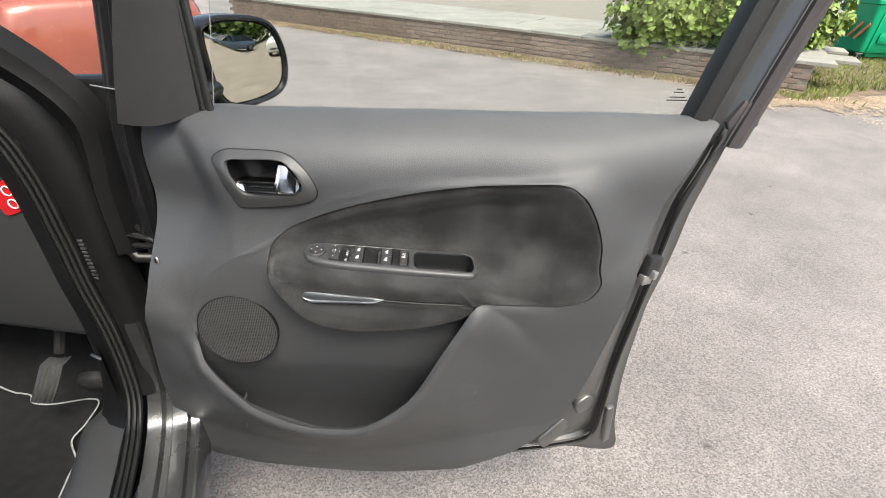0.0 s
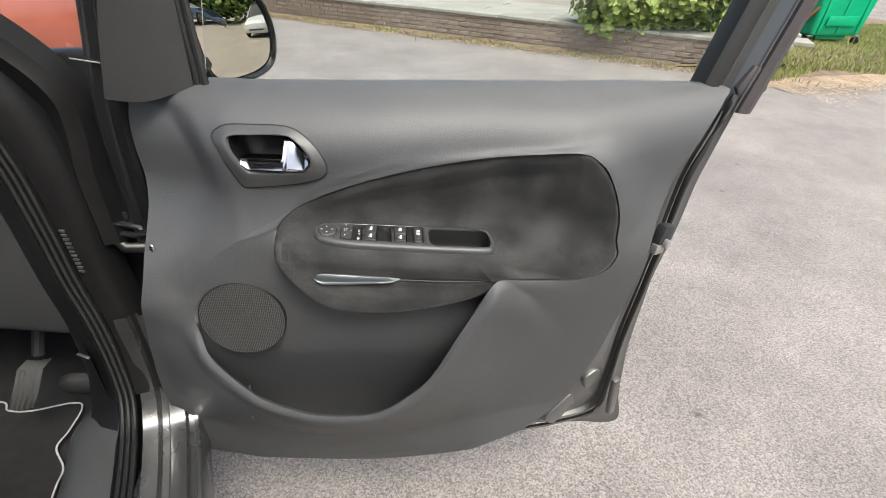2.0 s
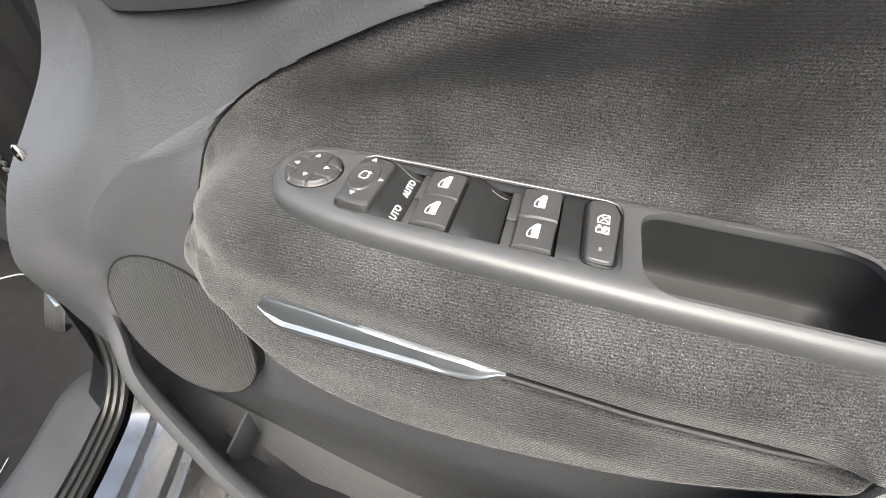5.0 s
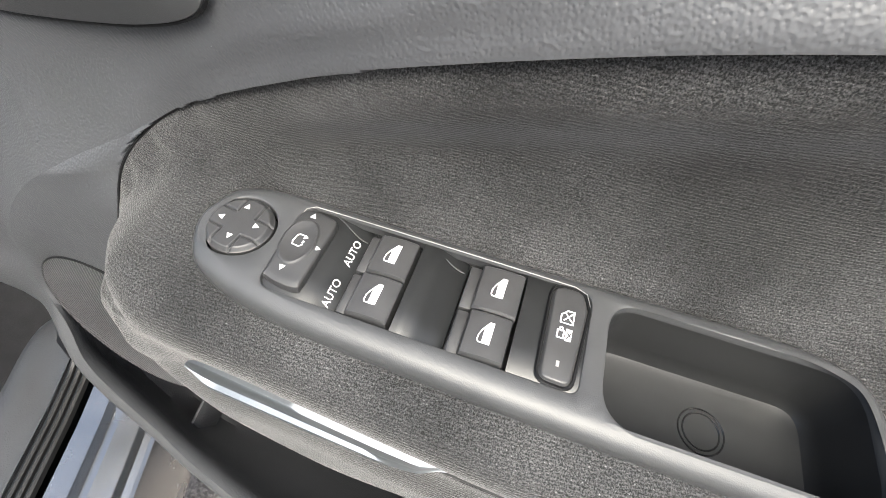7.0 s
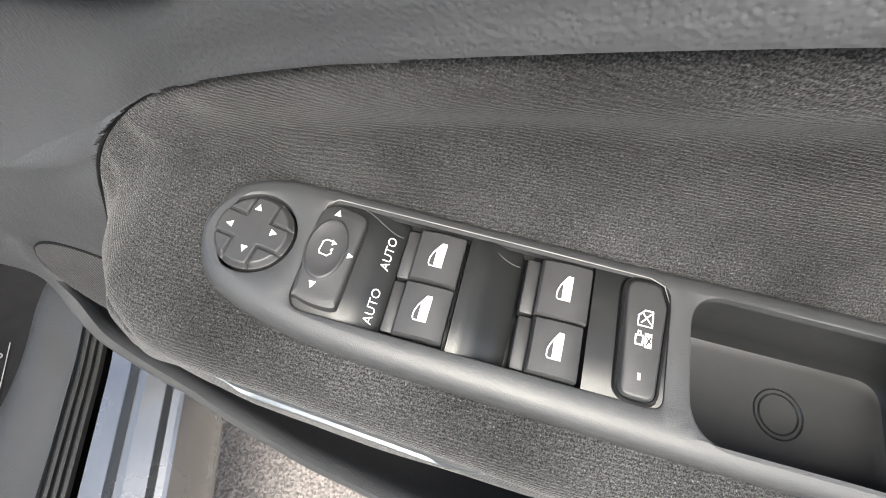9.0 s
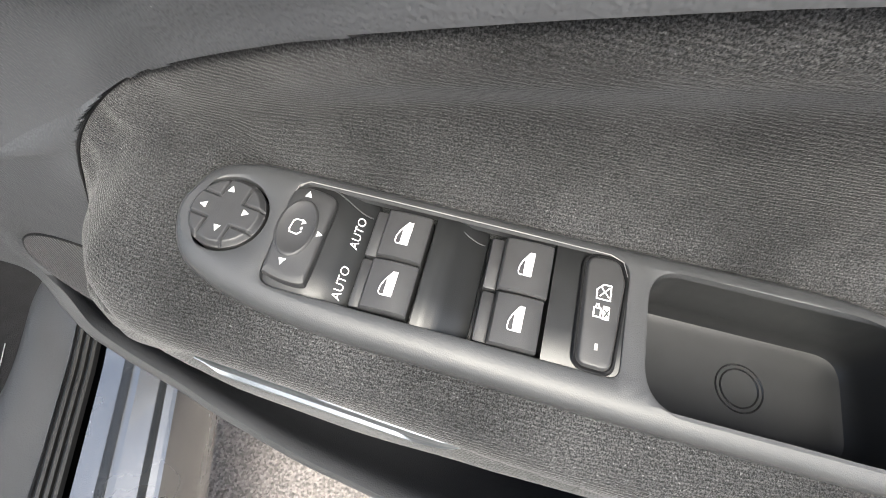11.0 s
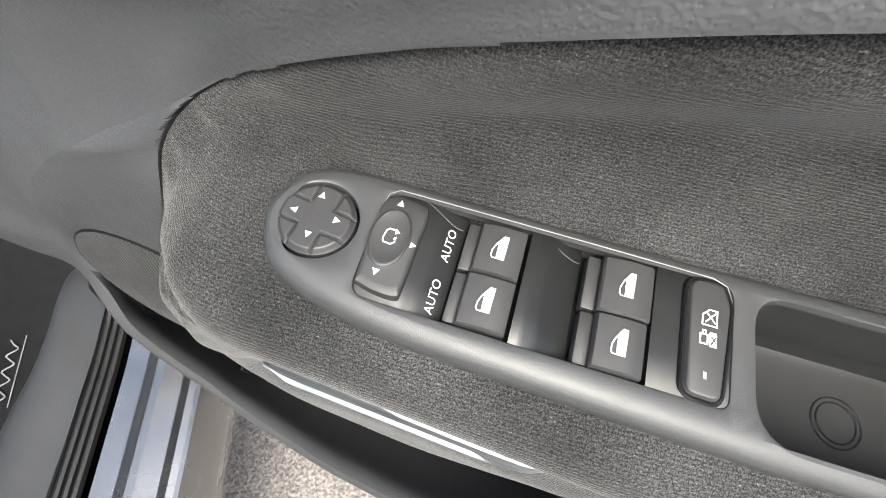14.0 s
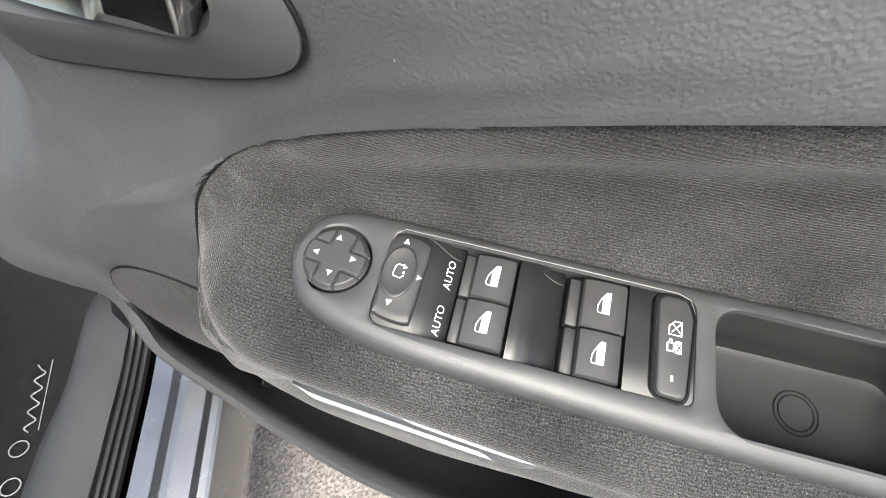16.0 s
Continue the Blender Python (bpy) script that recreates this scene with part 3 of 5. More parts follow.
# a round net over the insert's unfolded surface, kept as its UV map so that the cords follow it
u_ring = np.stack([seam_ring[:, 0], t_seam], 1)
ic = np.array([-0.03, 1.03])
y_edge, z_edge = unfolded(u_ring[:, 0], u_ring[:, 1])
shift = np.stack([edge_s - y_edge, seam_ring[:, 2] - z_edge], 1)
roll_w = sstep(1.04, 1.075, seam_ring[:, 2]) * sstep(0.22, 0.10, seam_ring[:, 0])
rows, flat = [], []
for s in np.concatenate([np.linspace(0.0, 0.9, 150), np.linspace(0.9, 1, 20)[1:]]):
    p = ic + (u_ring - ic) * s
    d = np.linalg.norm(u_ring - p, axis=1)
    y, z = unfolded(p[:, 0], p[:, 1])
    near = np.exp(-((d / 0.030) ** 2))
    y, z = y + shift[:, 0] * near + 0.003 * relu(1 - d / 0.006) ** 2, z + shift[:, 1] * near
    y = y - roll_w * (0.0045 * np.exp(-(((d - 0.021) / 0.014) ** 2)) - 0.003 * np.exp(-(((d - 0.048) / 0.016) ** 2)))
    w = np.stack([p[:, 0], y, z, np.ones(NSEAM)], 1) @ CON_INV.T
    qa, qb, qh = w[:, 0] * 1000, w[:, 1] * 1000, w[:, 2]
    cd = loop_distance(qa, qb, con_ring)
    out = np.maximum(cd, 0)
    top = -0.0055 + 0.0005 * out + 0.0004 * out * out
    k = 0.002
    press = 0.5 * (qh + top - np.sqrt((qh - top) ** 2 + k * k))
    fade = sstep(0.022, 0.008, qh) * sstep(-0.04, -0.02, qh) * (cd < 40)
    qh = qh + (press - qh) * fade
    qh = np.where((np.abs(w[:, 2]) < 0.06) & (cd < -3.5), np.minimum(qh, -0.045), qh)
    w[:, 2] = qh
    v = w @ CON_M.T
    rows.append([tuple(c[:3]) for c in v])
    flat.append(p)
insert_edge = rows[-1]
for inset, back in ((0.000, 0.006), (0.004, 0.016), (0.016, 0.034), (0.030, 0.05)):
    rows.append([(x + (ic[0] - x) * inset * 4, y + back, z + (0.99 - z) * inset * 4) for x, y, z in insert_edge])
    flat.append(flat[-1] + (u_ring - ic) * 0.04)
rows, flat = rows[1:], flat[1:]
vs = grid(bm, rows, True)
uv = bm.loops.layers.uv.new("cord")
bm.verts.index_update()
place = np.concatenate(flat)
for f in bm.faces:
    for lp in f.loops:
        lp[uv].uv = place[lp.vert.index]
bm.faces.new(vs[0])
part("velour_insert", bm, VELOUR, car_door, "dark grey ribbed velour insert, worn in patches")
# dark gap round the insert
bm = bmesh.new()
pts = [Vector(p) for p in insert_edge][::3]
tube(bm, [p + Vector((0, -0.0002, 0)) for p in pts + pts[:1]], 0.0008, 6, caps=False)
part("seam_gap", bm, BLACK, car_door)
# seam between arm rest and lower lobe: a dark tube drawn for the overhang's shadow
bm = bmesh.new()
path = []
for x in np.linspace(-0.115, 0.042, 16):
    z = 0.9365 - 0.08 * (x + 0.035)
    path.append((x, float(insert_y(x, z)) - 0.0002, z))
tube(bm, path, 0.0014, 6)
part("seam_shadow", bm, DARK, car_door)

# speaker grille
bm = bmesh.new()
rows = []
for r in np.linspace(0.02, 1, 14):
    row = []
    for k in range(64):
        t = k * math.tau / 64
        x, z = 0.074 * r * math.cos(t), 0.0705 * r * math.sin(t)
        row.append((-0.390 + x, 0.5365 - 0.003 * (1 - r * r) + 0.14 * z, 0.8395 + z))
    rows.append(row)
grille_edge = rows[-1]
rows.append([(x, y + 0.012, z) for x, y, z in rows[-1]])
vs = grid(bm, rows, True)
bm.faces.new(vs[0])
speaker = part("speaker_grille", bm, BLACK, car_door, "round dark speaker grille with fine perforations")


def web_point(x, z, d):
    return (-0.390 + x, 0.5365 - 0.003 * (1 - (x / 0.074) ** 2 - (z / 0.0705) ** 2) + 0.14 * z - d, 0.8395 + z)


# the perforated sheet: webs up the grille, finer ones across
bm = bmesh.new()
for k in range(-23, 24):
    x = 0.0031 * k
    h = 0.0705 * math.sqrt(max(0.0, 1 - (x / 0.0735) ** 2))
    if h > 0.004:
        tube(bm, [web_point(x, z, 0.0006) for z in np.linspace(-h, h, 12)], 0.00075, 5)
for k in range(-22, 23):
    z = 0.0031 * k
    h = 0.0740 * math.sqrt(max(0.0, 1 - (z / 0.070) ** 2))
    if h > 0.004:
        tube(bm, [web_point(x, z, -0.0001) for x in np.linspace(-h, h, 12)], 0.00045, 5)
tagged(part("grille_web", bm, GRILLE, speaker), kind="stuff")
bm = bmesh.new()
tube(bm, grille_edge + grille_edge[:1], 0.0012, 6, caps=False)
part("grille_rim", bm, BLACK, speaker)


# ---- the switch panel ----
def rounded(points, r, n=6):
    """A 2D loop with rounded corners, counter-clockwise."""
    out = []
    k = len(points)
    for i, p in enumerate(points):
        p, a, b = Vector(p), Vector(points[i - 1]), Vector(points[(i + 1) % k])
        rr = r[i] if hasattr(r, "__len__") else r
        u, v = (a - p).normalized(), (b - p).normalized()
        ang = u.angle(v)
        d = min(rr / math.tan(ang / 2), 0.49 * (a - p).length, 0.49 * (b - p).length)
        c0, c1 = p + u * d, p + v * d
        for t in np.linspace(0, 1, n):
            out.append(tuple((1 - t) ** 2 * c0 + 2 * t * (1 - t) * p + t * t * c1))
    return out


MM = Matrix.Scale(0.001, 4)
outline = spline(CON_OUT, 150)
outline = [tuple(p) for p in outline][::-1]
well = rounded([(21.5, -23), (148, -24.5), (148.5, 19), (21.5, 19.5)], [6, 4, 7, 9])
tray = rounded([(157, -31), (253, -31.5), (253.5, 18.5), (156, 18.5)], [15, 14, 16, 13], 9)
hole = [(15 * math.cos(t) + 1.0, 15 * math.sin(t) - 0.5) for t in np.linspace(0, math.tau, 40, endpoint=False)]


def offset(loop, d):
    n = len(loop)
    out = []
    for i in range(n):
        a, b = Vector(loop[i - 1]), Vector(loop[(i + 1) % n])
        t = (b - a).normalized()
        out.append((loop[i][0] + t.y * d, loop[i][1] - t.x * d))
    return out


def area(loop):
    return sum(a[0] * b[1] - b[0] * a[1] for a, b in zip(loop, loop[1:] + loop[:1]))


bm = bmesh.new()
outline = outline if area(outline) > 0 else outline[::-1]
rings = []
for off, h in ((-7, 0.0), (-4.5, -0.25), (-2.2, -1.3), (-0.7, -3.2), (0, -6), (0, -12)):
    rings.append([con_point(a, b, h - (0.5 if b < -15 else 0) * (off > -5)) for a, b in offset(outline, off)])
vs = grid(bm, rings, True)
loops = [vs[0]]
for lp, depth in ((well, 6), (tray, 4), (hole, 7)):
    rr = [[con_point(a, b, 0.0) for a, b in offset(lp, 1.2)], [con_point(a, b, -0.4) for a, b in offset(lp, 0.35)],
          [con_point(a, b, -1.5) for a, b in lp], [con_point(a, b, -depth) for a, b in lp]]
    loops.append(grid(bm, rr, True)[0])
edges = []
for lp in loops:
    for a, b in zip(lp, lp[1:] + lp[:1]):
        edges.append(bm.edges.get((a, b)))
bmesh.ops.triangle_fill(bm, edges=edges, use_beauty=True)
switch_panel = part("switch_panel", bm, SMOOTH, car_door, "satin dark grey switch panel with storage tray")

# tray
bm = bmesh.new()
rings = [[con_point(a, b, h) for a, b in offset(tray, o)] for o, h in ((0.2, -1.5), (0, -6), (-0.8, -14), (-1.6, -26), (-2.8, -31), (-4.8, -33.6), (-8, -34.4))]
vs = grid(bm, rings, True)
bm.faces.new(vs[-1])
part("tray", bm, WELL, switch_panel)
for r, name in ((9.5, "ring"), (7.6, "ring")):
    bm = bmesh.new()
    path = [con_point(208.6 + r * math.cos(t), -8.0 + r * math.sin(t), -34.3) for t in np.linspace(0, math.tau, 40)]
    tube(bm, path, 0.0004, 6, caps=False)
    part(name, bm, GLOSS, switch_panel)

# hollowed floor between the switches
bm = bmesh.new()
prof = [(20, -2.2), (30, -2.2), (38, -2.6), (44, -4.2), (49, -6.5), (53, -8.5), (53.6, -12), (76.2, -12), (76.6, -1.0), (80, -1.0), (85, -2.5), (90, -5.5),
        (95, -8.0), (97.0, -9.0), (97.4, -13), (121.4, -13), (121.8, -0.8), (125, -0.8), (149, -0.9)]
ps = []
for (a0, h0), (a1, h1) in zip(prof, prof[1:]):
    ps += [(a0 + (a1 - a0) * k / 3, h0 + (h1 - h0) * k / 3) for k in range(3)]
ps.append(prof[-1])
rows = [[con_point(a, b, h - (0.7 if abs(b + 2.5) > 21.5 else 0)) for b in (-25, -24, -12, -2, 8, 19, 20.5)] for a, h in ps]
grid(bm, rows)
part("switch_well", bm, WELL, switch_panel, "gloss black hollowed switch surround")


bm = bmesh.new()
tube(bm, [con_point(a, b, 0.1) for a, b in ((21.6, 12), (22.6, 17.2), (26, 19.6), (60, 19.7), (100, 19.6), (141, 19.3), (146, 17.4), (147.8, 12))], 0.00022, 6)
part("well_edge", bm, STEEL, switch_panel)
for a0, a1 in ((34, 52), (76.6, 96)):
    bm = bmesh.new()
    tube(bm, [con_point(a0 + (a1 - a0) * t, 19.0 - 5.2 * float(sstep(0, 1, t)), -0.9 - 5.5 * float(sstep(0, 1, t))) for t in np.linspace(0, 1, 14)], 0.0003, 6)
    part("hollow_edge", bm, SMOOTH, switch_panel)


def window_switch(a, b, wide, deep, flap):
    """A rocker with a lower finger ledge in front of it."""
    bm = bmesh.new()
    rows = []
    for t, h in ((0, -9), (0.0, -0.4), (0.04, 0.5), (0.3, 1.3), (0.6, 1.6), (0.92, 1.2), (0.98, 0.4), (1.0, -9)):
        row = []
        for u, dh in ((0, -8), (0.005, -1.0), (0.04, -0.15), (0.3, 0), (0.7, 0), (0.96, -0.15), (0.995, -1.0), (1, -8)):
            row.append(con_point(a + wide * t, b + deep * u, max(-11, h + dh)))
        rows.append(row)
    grid(bm, rows)
    sw = part("window_switch", bm, SWITCH, switch_panel)
    bm = bmesh.new()
    m = CON @ Matrix.Translation(((a - flap / 2 + 0.1) / 1000, (b + deep / 2) / 1000, -0.0062))
    box(bm, m, (flap / 1000, (deep - 0.6) / 1000, 0.006), 0.0008)
    part("finger_ledge", bm, SWITCH, switch_panel)
    return sw


def icon(name, polys, m, mat=None):
    """Thin printed shapes in millimetres in the pose m."""
    bm = bmesh.new()
    for poly in polys:
        f = bm.faces.new([bm.verts.new(m @ Vector((x / 1000, y / 1000, 0))) for x, y in poly])
        if f.calc_area() == 0:
            bm.faces.remove(f)
    return part(name, bm, mat or WHITE, switch_panel, smooth=False)


def stroke(path, w, closed=False):
    """Quads along a 2D path, w wide."""
    out = []
    pts = [Vector(p) for p in path] + ([Vector(path[0])] if closed else [])
    for p, q in zip(pts, pts[1:]):
        d = (q - p).normalized() * w / 2
        nrm = Vector((-d.y, d.x))
        p, q = p - d * 0.9, q + d * 0.9
        out.append([tuple(p - nrm), tuple(q - nrm), tuple(q + nrm), tuple(p + nrm)])
    return out


def ring_icon(name, shape, w, m):
    """A closed outline, w millimetres thick, as one piece."""
    shape = shape if area(shape) > 0 else shape[::-1]
    bm = bmesh.new()
    grid(bm, [[m @ Vector((x / 1000, y / 1000, 0)) for x, y in offset(shape, o)] for o in (0, -w)], True)
    return part(name, bm, WHITE, switch_panel, smooth=False)


def on_con(a, b, h, turn=0):
    return CON @ pose(a / 1000, b / 1000, h / 1000, 0, 0, turn)


for a, b, wd, dp, fl in ((58.3, -2.8, 17.0, 19.2, 4.6), (58.0, -22.6, 17.2, 19.2, 4.3), (103.0, -4.0, 18.0, 20.8, 5.0), (103.3, -23.6, 17.0, 19.2, 5.0)):
    window_switch(a, b, wd, dp, fl)
    m = on_con(a + wd * 0.47, b + dp * 0.53, 1.85)
    glass_shape = [(-2.7, -3.6), (-2.1, -4.6), (2.3, -4.6), (2.5, 4.6), (0.7, 4.6), (-1.7, 0.9), (-2.6, -1.4)]
    ring_icon("window_icon", glass_shape, 0.45, m)
    icon("window_icon_fill", [[(-0.7, -4.3), (2.0, -4.3), (2.2, 4.3), (1.1, 4.3), (-0.7, 1.4)]], m)

# mirror adjuster joystick: a raised cross with a pad sunk in each quadrant
bm = bmesh.new()
rows = []
for r in [0.2, 2, 3.5] + [4.5 + 0.25 * k for k in range(36)] + [13.6, 13.8, 14.1, 14.2]:
    row = []
    for k in range(220):
        t = k * math.tau / 220
        u = t + math.radians(8)
        cx, cy = abs(r * math.cos(u)), abs(r * math.sin(u))
        edge = min(cx, cy)
        h = 1.5 + 0.25 * (r / 14) ** 2 - 2.2 * float(sstep(12.0, 14.4, r)) - (5 if r > 14.15 else 0)
        h -= 1.1 * math.exp(-((edge - 4.7) / 0.42) ** 2) * float(sstep(5.4, 6.6, r)) * float(sstep(14.2, 13.4, r))
        h -= 0.1 * float(sstep(4.4, 5.2, edge))
        row.append(con_point(1.0 + r * math.cos(t), -0.5 + r * math.sin(t), h))
    rows.append(row)
vs = grid(bm, rows, True)
bm.faces.new(vs[0])
part("mirror_joystick", bm, SWITCH, switch_panel, "round four-way mirror adjuster")
tri = [(-1.3, -1.0), (1.3, -1.0), (0, 1.5)]
for a, b, t in ((0.2, 8.0, 0), (-7.2, -0.2, 90), (8.6, 0.0, -90), (1.0, -7.8, 180)):
    icon("arrow", [tri], on_con(a, b, 1.85, t))

# mirror fold selector: a sloping rocker with an oval pad
bm = bmesh.new()
rows = []
sel_out = [(21.9, -17.2), (23.5, -19.3), (30, -20.8), (37, -20.6), (38.2, -17), (38.6, 0), (38.9, 11.5), (36.8, 15.2), (29, 16.6), (24.5, 16), (21.6, 12.5), (21.4, 0)]
sel_loop = spline(sel_out, 72)
for sc, h in ((1.0, -5), (1.0, 0.2), (0.97, 1.2), (0.90, 1.7), (0.80, 1.9)):
    rows.append([con_point(30 + (x - 30) * sc, -2 + (y + 2) * sc, h) for x, y in sel_loop])
for r, h in ((1.12, 2.0), (1.04, 2.15), (1.0, 2.7), (0.94, 2.9), (0.85, 2.6), (0.5, 2.3), (0.02, 2.2)):
    rows.append([con_point(28.6 + 6.9 * r * x / 8.7, -0.6 + 11.2 * r * y / 18.6, h) for x, y in
                 [(8.7 * c / max(1e-6, 1), 18.6 * d) for c, d in [((x - 30) / math.hypot(x - 30, (y + 2) * 0.47), (y + 2) * 0.47 / math.hypot(x - 30, (y + 2) * 0.47)) for x, y in sel_loop]]])
vs = grid(bm, rows, True)
bm.faces.new(vs[-1])
part("mirror_selector", bm, SWITCH, switch_panel, "mirror fold rocker with an oval pad")
icon("arrow", [tri], on_con(28.2, 13.2, 2.05, 0))
icon("arrow", [tri], on_con(36.9, -1.2, 2.0, -90))
icon("arrow", [tri], on_con(28.0, -14.0, 2.05, 180))
icon("mirror_icon", stroke([(-1.6, -2.6), (1.2, -2.6), (2.2, -1.2)], 0.5) + stroke([(-1.6, -2.6), (-2.2, -1.4), (-2.2, 1.8), (-1.4, 2.8), (1.2, 3.0)], 0.5)
     + [[(0.6, 3.6), (2.6, 2.6), (1.0, 1.4)]] + [[(1.4, 0.6), (2.2, 0.6), (2.2, -0.6), (1.4, -0.6)]], on_con(28.8, -0.6, 2.75, -8))

# child lock button
bm = bmesh.new()
prism(bm, rounded([(132.8, -23.4), (145.0, -23.8), (147.3, 9.5), (144.5, 17.4), (132.3, 17.2)], [4, 4, 6, 5, 5]), CON @ MM, 1.6, 1.1, 0.5)
part("lock_button", bm, SWITCH, switch_panel, "child lock button with window and padlock signs")
bm = bmesh.new()
gap = offset(rounded([(132.8, -23.4), (145.0, -23.8), (147.3, 9.5), (144.5, 17.4), (132.3, 17.2)], [4, 4, 6, 5, 5]), 0.5)
tube(bm, [con_point(a, b, -0.3) for a, b in gap + gap[:1]], 0.0009, 6, caps=False)
part("button_gap", bm, BLACK, switch_panel)
up = on_con(139.6, 3.6, 1.7)
icon("window_icon", stroke([(-2.4, -2.8), (2.4, -2.8), (2.4, 2.8), (-0.2, 2.8), (-2.4, 0.6)], 0.5, True) + stroke([(-1.2, -1.6), (1.8, 1.8)], 0.5) + stroke([(1.8, -1.6), (-0.8, 1.4)], 0.5), up)
lk = on_con(139.6, -3.8, 1.7)
icon("padlock_icon", [[(0.2, -2.6), (2.6, -2.6), (2.6, 2.4), (0.2, 2.4)]] + stroke([(-2.8, -2.0), (-0.4, -2.0), (-0.4, 1.2), (-2.8, 1.2)], 0.55, True)
     + stroke([(-2.2, 1.2), (-2.0, 2.6), (-1.2, 2.6), (-1.0, 1.2)], 0.5), lk)
icon("padlock_icon", stroke([(0.8, 0.9), (2.2, -0.8)], 0.5) + stroke([(2.2, 0.9), (0.9, -1.6)], 0.5), on_con(139.6, -3.8, 1.75), SWITCH)
icon("indicator", [[(-0.6, -1.2), (0.6, -1.2), (0.6, 1.2), (-0.6, 1.2)]], on_con(139, -16.2, 1.65), STEEL)


def letters(text, size, m, name, parent, mat):
    cu = bpy.data.curves.new(name, "FONT")
    cu.body, cu.size, cu.align_x, cu.align_y, cu.resolution_u = text, size, "CENTER", "CENTER", 3
    tmp = new(name, cu)
    me = bpy.data.meshes.new_from_object(tmp.evaluated_get(bpy.context.evaluated_depsgraph_get()))
    bpy.data.objects.remove(tmp)
    me.transform(m)
    me.materials.clear()
    me.materials.append(mat)
    ob = new(name, me)
    ob.parent = parent
    ob.matrix_parent_inverse = parent.matrix_world.inverted()
    return ob


for b in (6.0, -14.3):
    letters("AUTO", 0.0047, CON @ pose(0.0486, b / 1000, -0.0056, 0, 24, 0) @ pose(0, 0, 0, 0, 0, 90), "auto_lettering", switch_panel, WHITE)

# aluminium pull trim on the arm rest: a bright upper face, a finger groove, a lower lip
bm = bmesh.new()
rows = []
for t in np.concatenate([np.linspace(0, 0.08, 6), np.linspace(0.08, 1, 34)[1:]]):
    x = -0.2455 + 0.1350 * t
    z1 = np.interp(x, [-0.2455, -0.240, -0.230, -0.19, -0.155, -0.128, -0.1105], [0.9510, 0.9570, 0.9580, 0.9545, 0.9512, 0.9495, 0.9450])
    z0 = np.interp(x, [-0.2455, -0.242, -0.2316, -0.19, -0.154, -0.128, -0.1105], [0.9500, 0.9430, 0.9385, 0.9390, 0.9402, 0.9405, 0.9440])
    groove = float(sstep(0.80, 0.68, t) * sstep(0.0, 0.05, t))
    swell = float(sstep(0.0, 0.10, t) * sstep(1.0, 0.75, t))
    row = []
    for u, d in ((1, 0.006), (1, 0.0), (0.95, -0.0022), (0.62, -0.0050), (0.54, -0.0052), (0.49, -0.0052 + 0.0042 * groove), (0.25, -0.0068 + 0.0040 * groove), (0.19, -0.0085), (0.06, -0.0092), (0, -0.0070), (0, 0.006)):
        zz = z0 + (z1 - z0) * u
        row.append((x, float(insert_front(x)) + 0.0010 + 0.004 * float(sstep(0.90, 1.0, t)) + (d if d > 0 else 0.42 * d * (0.35 + 0.65 * swell)), zz))
    rows.append(row)
grid(bm, rows)
part("pull_trim", bm, PULL, car_door, "satin aluminium pull trim strip")

# inner door opener
def on_panel(px, pz, d=0.0):
    return Vector((px, float(panel_y(px, pz)) + d, pz))


bz = [tuple(p) for p in spline(BEZEL, 96)]
cav = [tuple(p) for p in spline(RECESS, 96)]
bm = bmesh.new()
rows = []
for t, d in ((0, 0.006), (0.0, 0.0), (0.03, -0.0018), (0.12, -0.0026), (0.6, -0.0060), (0.78, -0.0072), (0.90, -0.0066), (1.0, -0.002)):
    rows.append([on_panel(b[0] * (1 - t) + c[0] * t, b[1] * (1 - t) + c[1] * t, d) for b, c in zip(bz, cav)])
grid(bm, rows, True)
handle = part("handle_bezel", bm, SMOOTH, car_door, "dark handle surround with deep recess")
# walls of the recess, black so that the hollow's shade is in the colour
bm = bmesh.new()
rows = [[on_panel(c[0], c[1], d) for c in cav] for d in (-0.001, 0.006, 0.02)]
cc = np.mean(cav, 0)
rows += [[on_panel(cc[0] + (c[0] - cc[0]) * f, cc[1] + (c[1] - cc[1]) * f, d) for c in cav] for f, d in ((0.92, 0.034), (0.7, 0.042), (0.3, 0.045))]
vs = grid(bm, rows, True)
bm.faces.new(vs[-1])
part("recess", bm, BLACK, handle, "deep finger recess, coloured black for its shade")
bm = bmesh.new()
tube(bm, [on_panel(b[0], b[1], -0.0005) for b in bz + bz[:1]], 0.0009, 6, caps=False)
part("bezel_gap", bm, BLACK, handle)
bm = bmesh.new()
rows = []
for t in np.linspace(0, 1, 30):
    # bar along the bottom that turns up into a broad tab
    x = -0.3456 + 0.1021 * t
    z0 = 1.1034 + 0.010 * (1 - sstep(0.0, 0.12, t)) + 0.010 * sstep(0.92, 1.0, t)
    z1 = 1.1223 + 0.0262 * sstep(0.618, 0.658, t) * (1 - 0.85 * sstep(0.738, 1.0, t))
    d = -0.002 - 0.008 * math.sin(t * math.pi / 2)
    row = []
    for u, e in ((0, 0.016), (0, 0.003), (0.1, 0), (0.5, 0.002), (0.9, 0), (1, 0.003), (1, 0.016)):
        row.append(on_panel(x, float(z0 + (z1 - z0) * u), d + e + 0.32 * float(z1 - z0) * u - 0.003))
    rows.append(row)
vs = grid(bm, rows)
bm.faces.new(vs[0])
bm.faces.new(vs[-1][::-1])
part("lever", bm, CHROME, handle, "chrome opener lever")

# screw cover and latch
bm = bmesh.new()
c = on_panel(-0.520, 0.966, -0.004)
bmesh.ops.create_uvsphere(bm, u_segments=16, v_segments=8, radius=0.007, matrix=Matrix.Translation(c) @ Matrix.Diagonal((0.7, 0.5, 1.2, 1)))
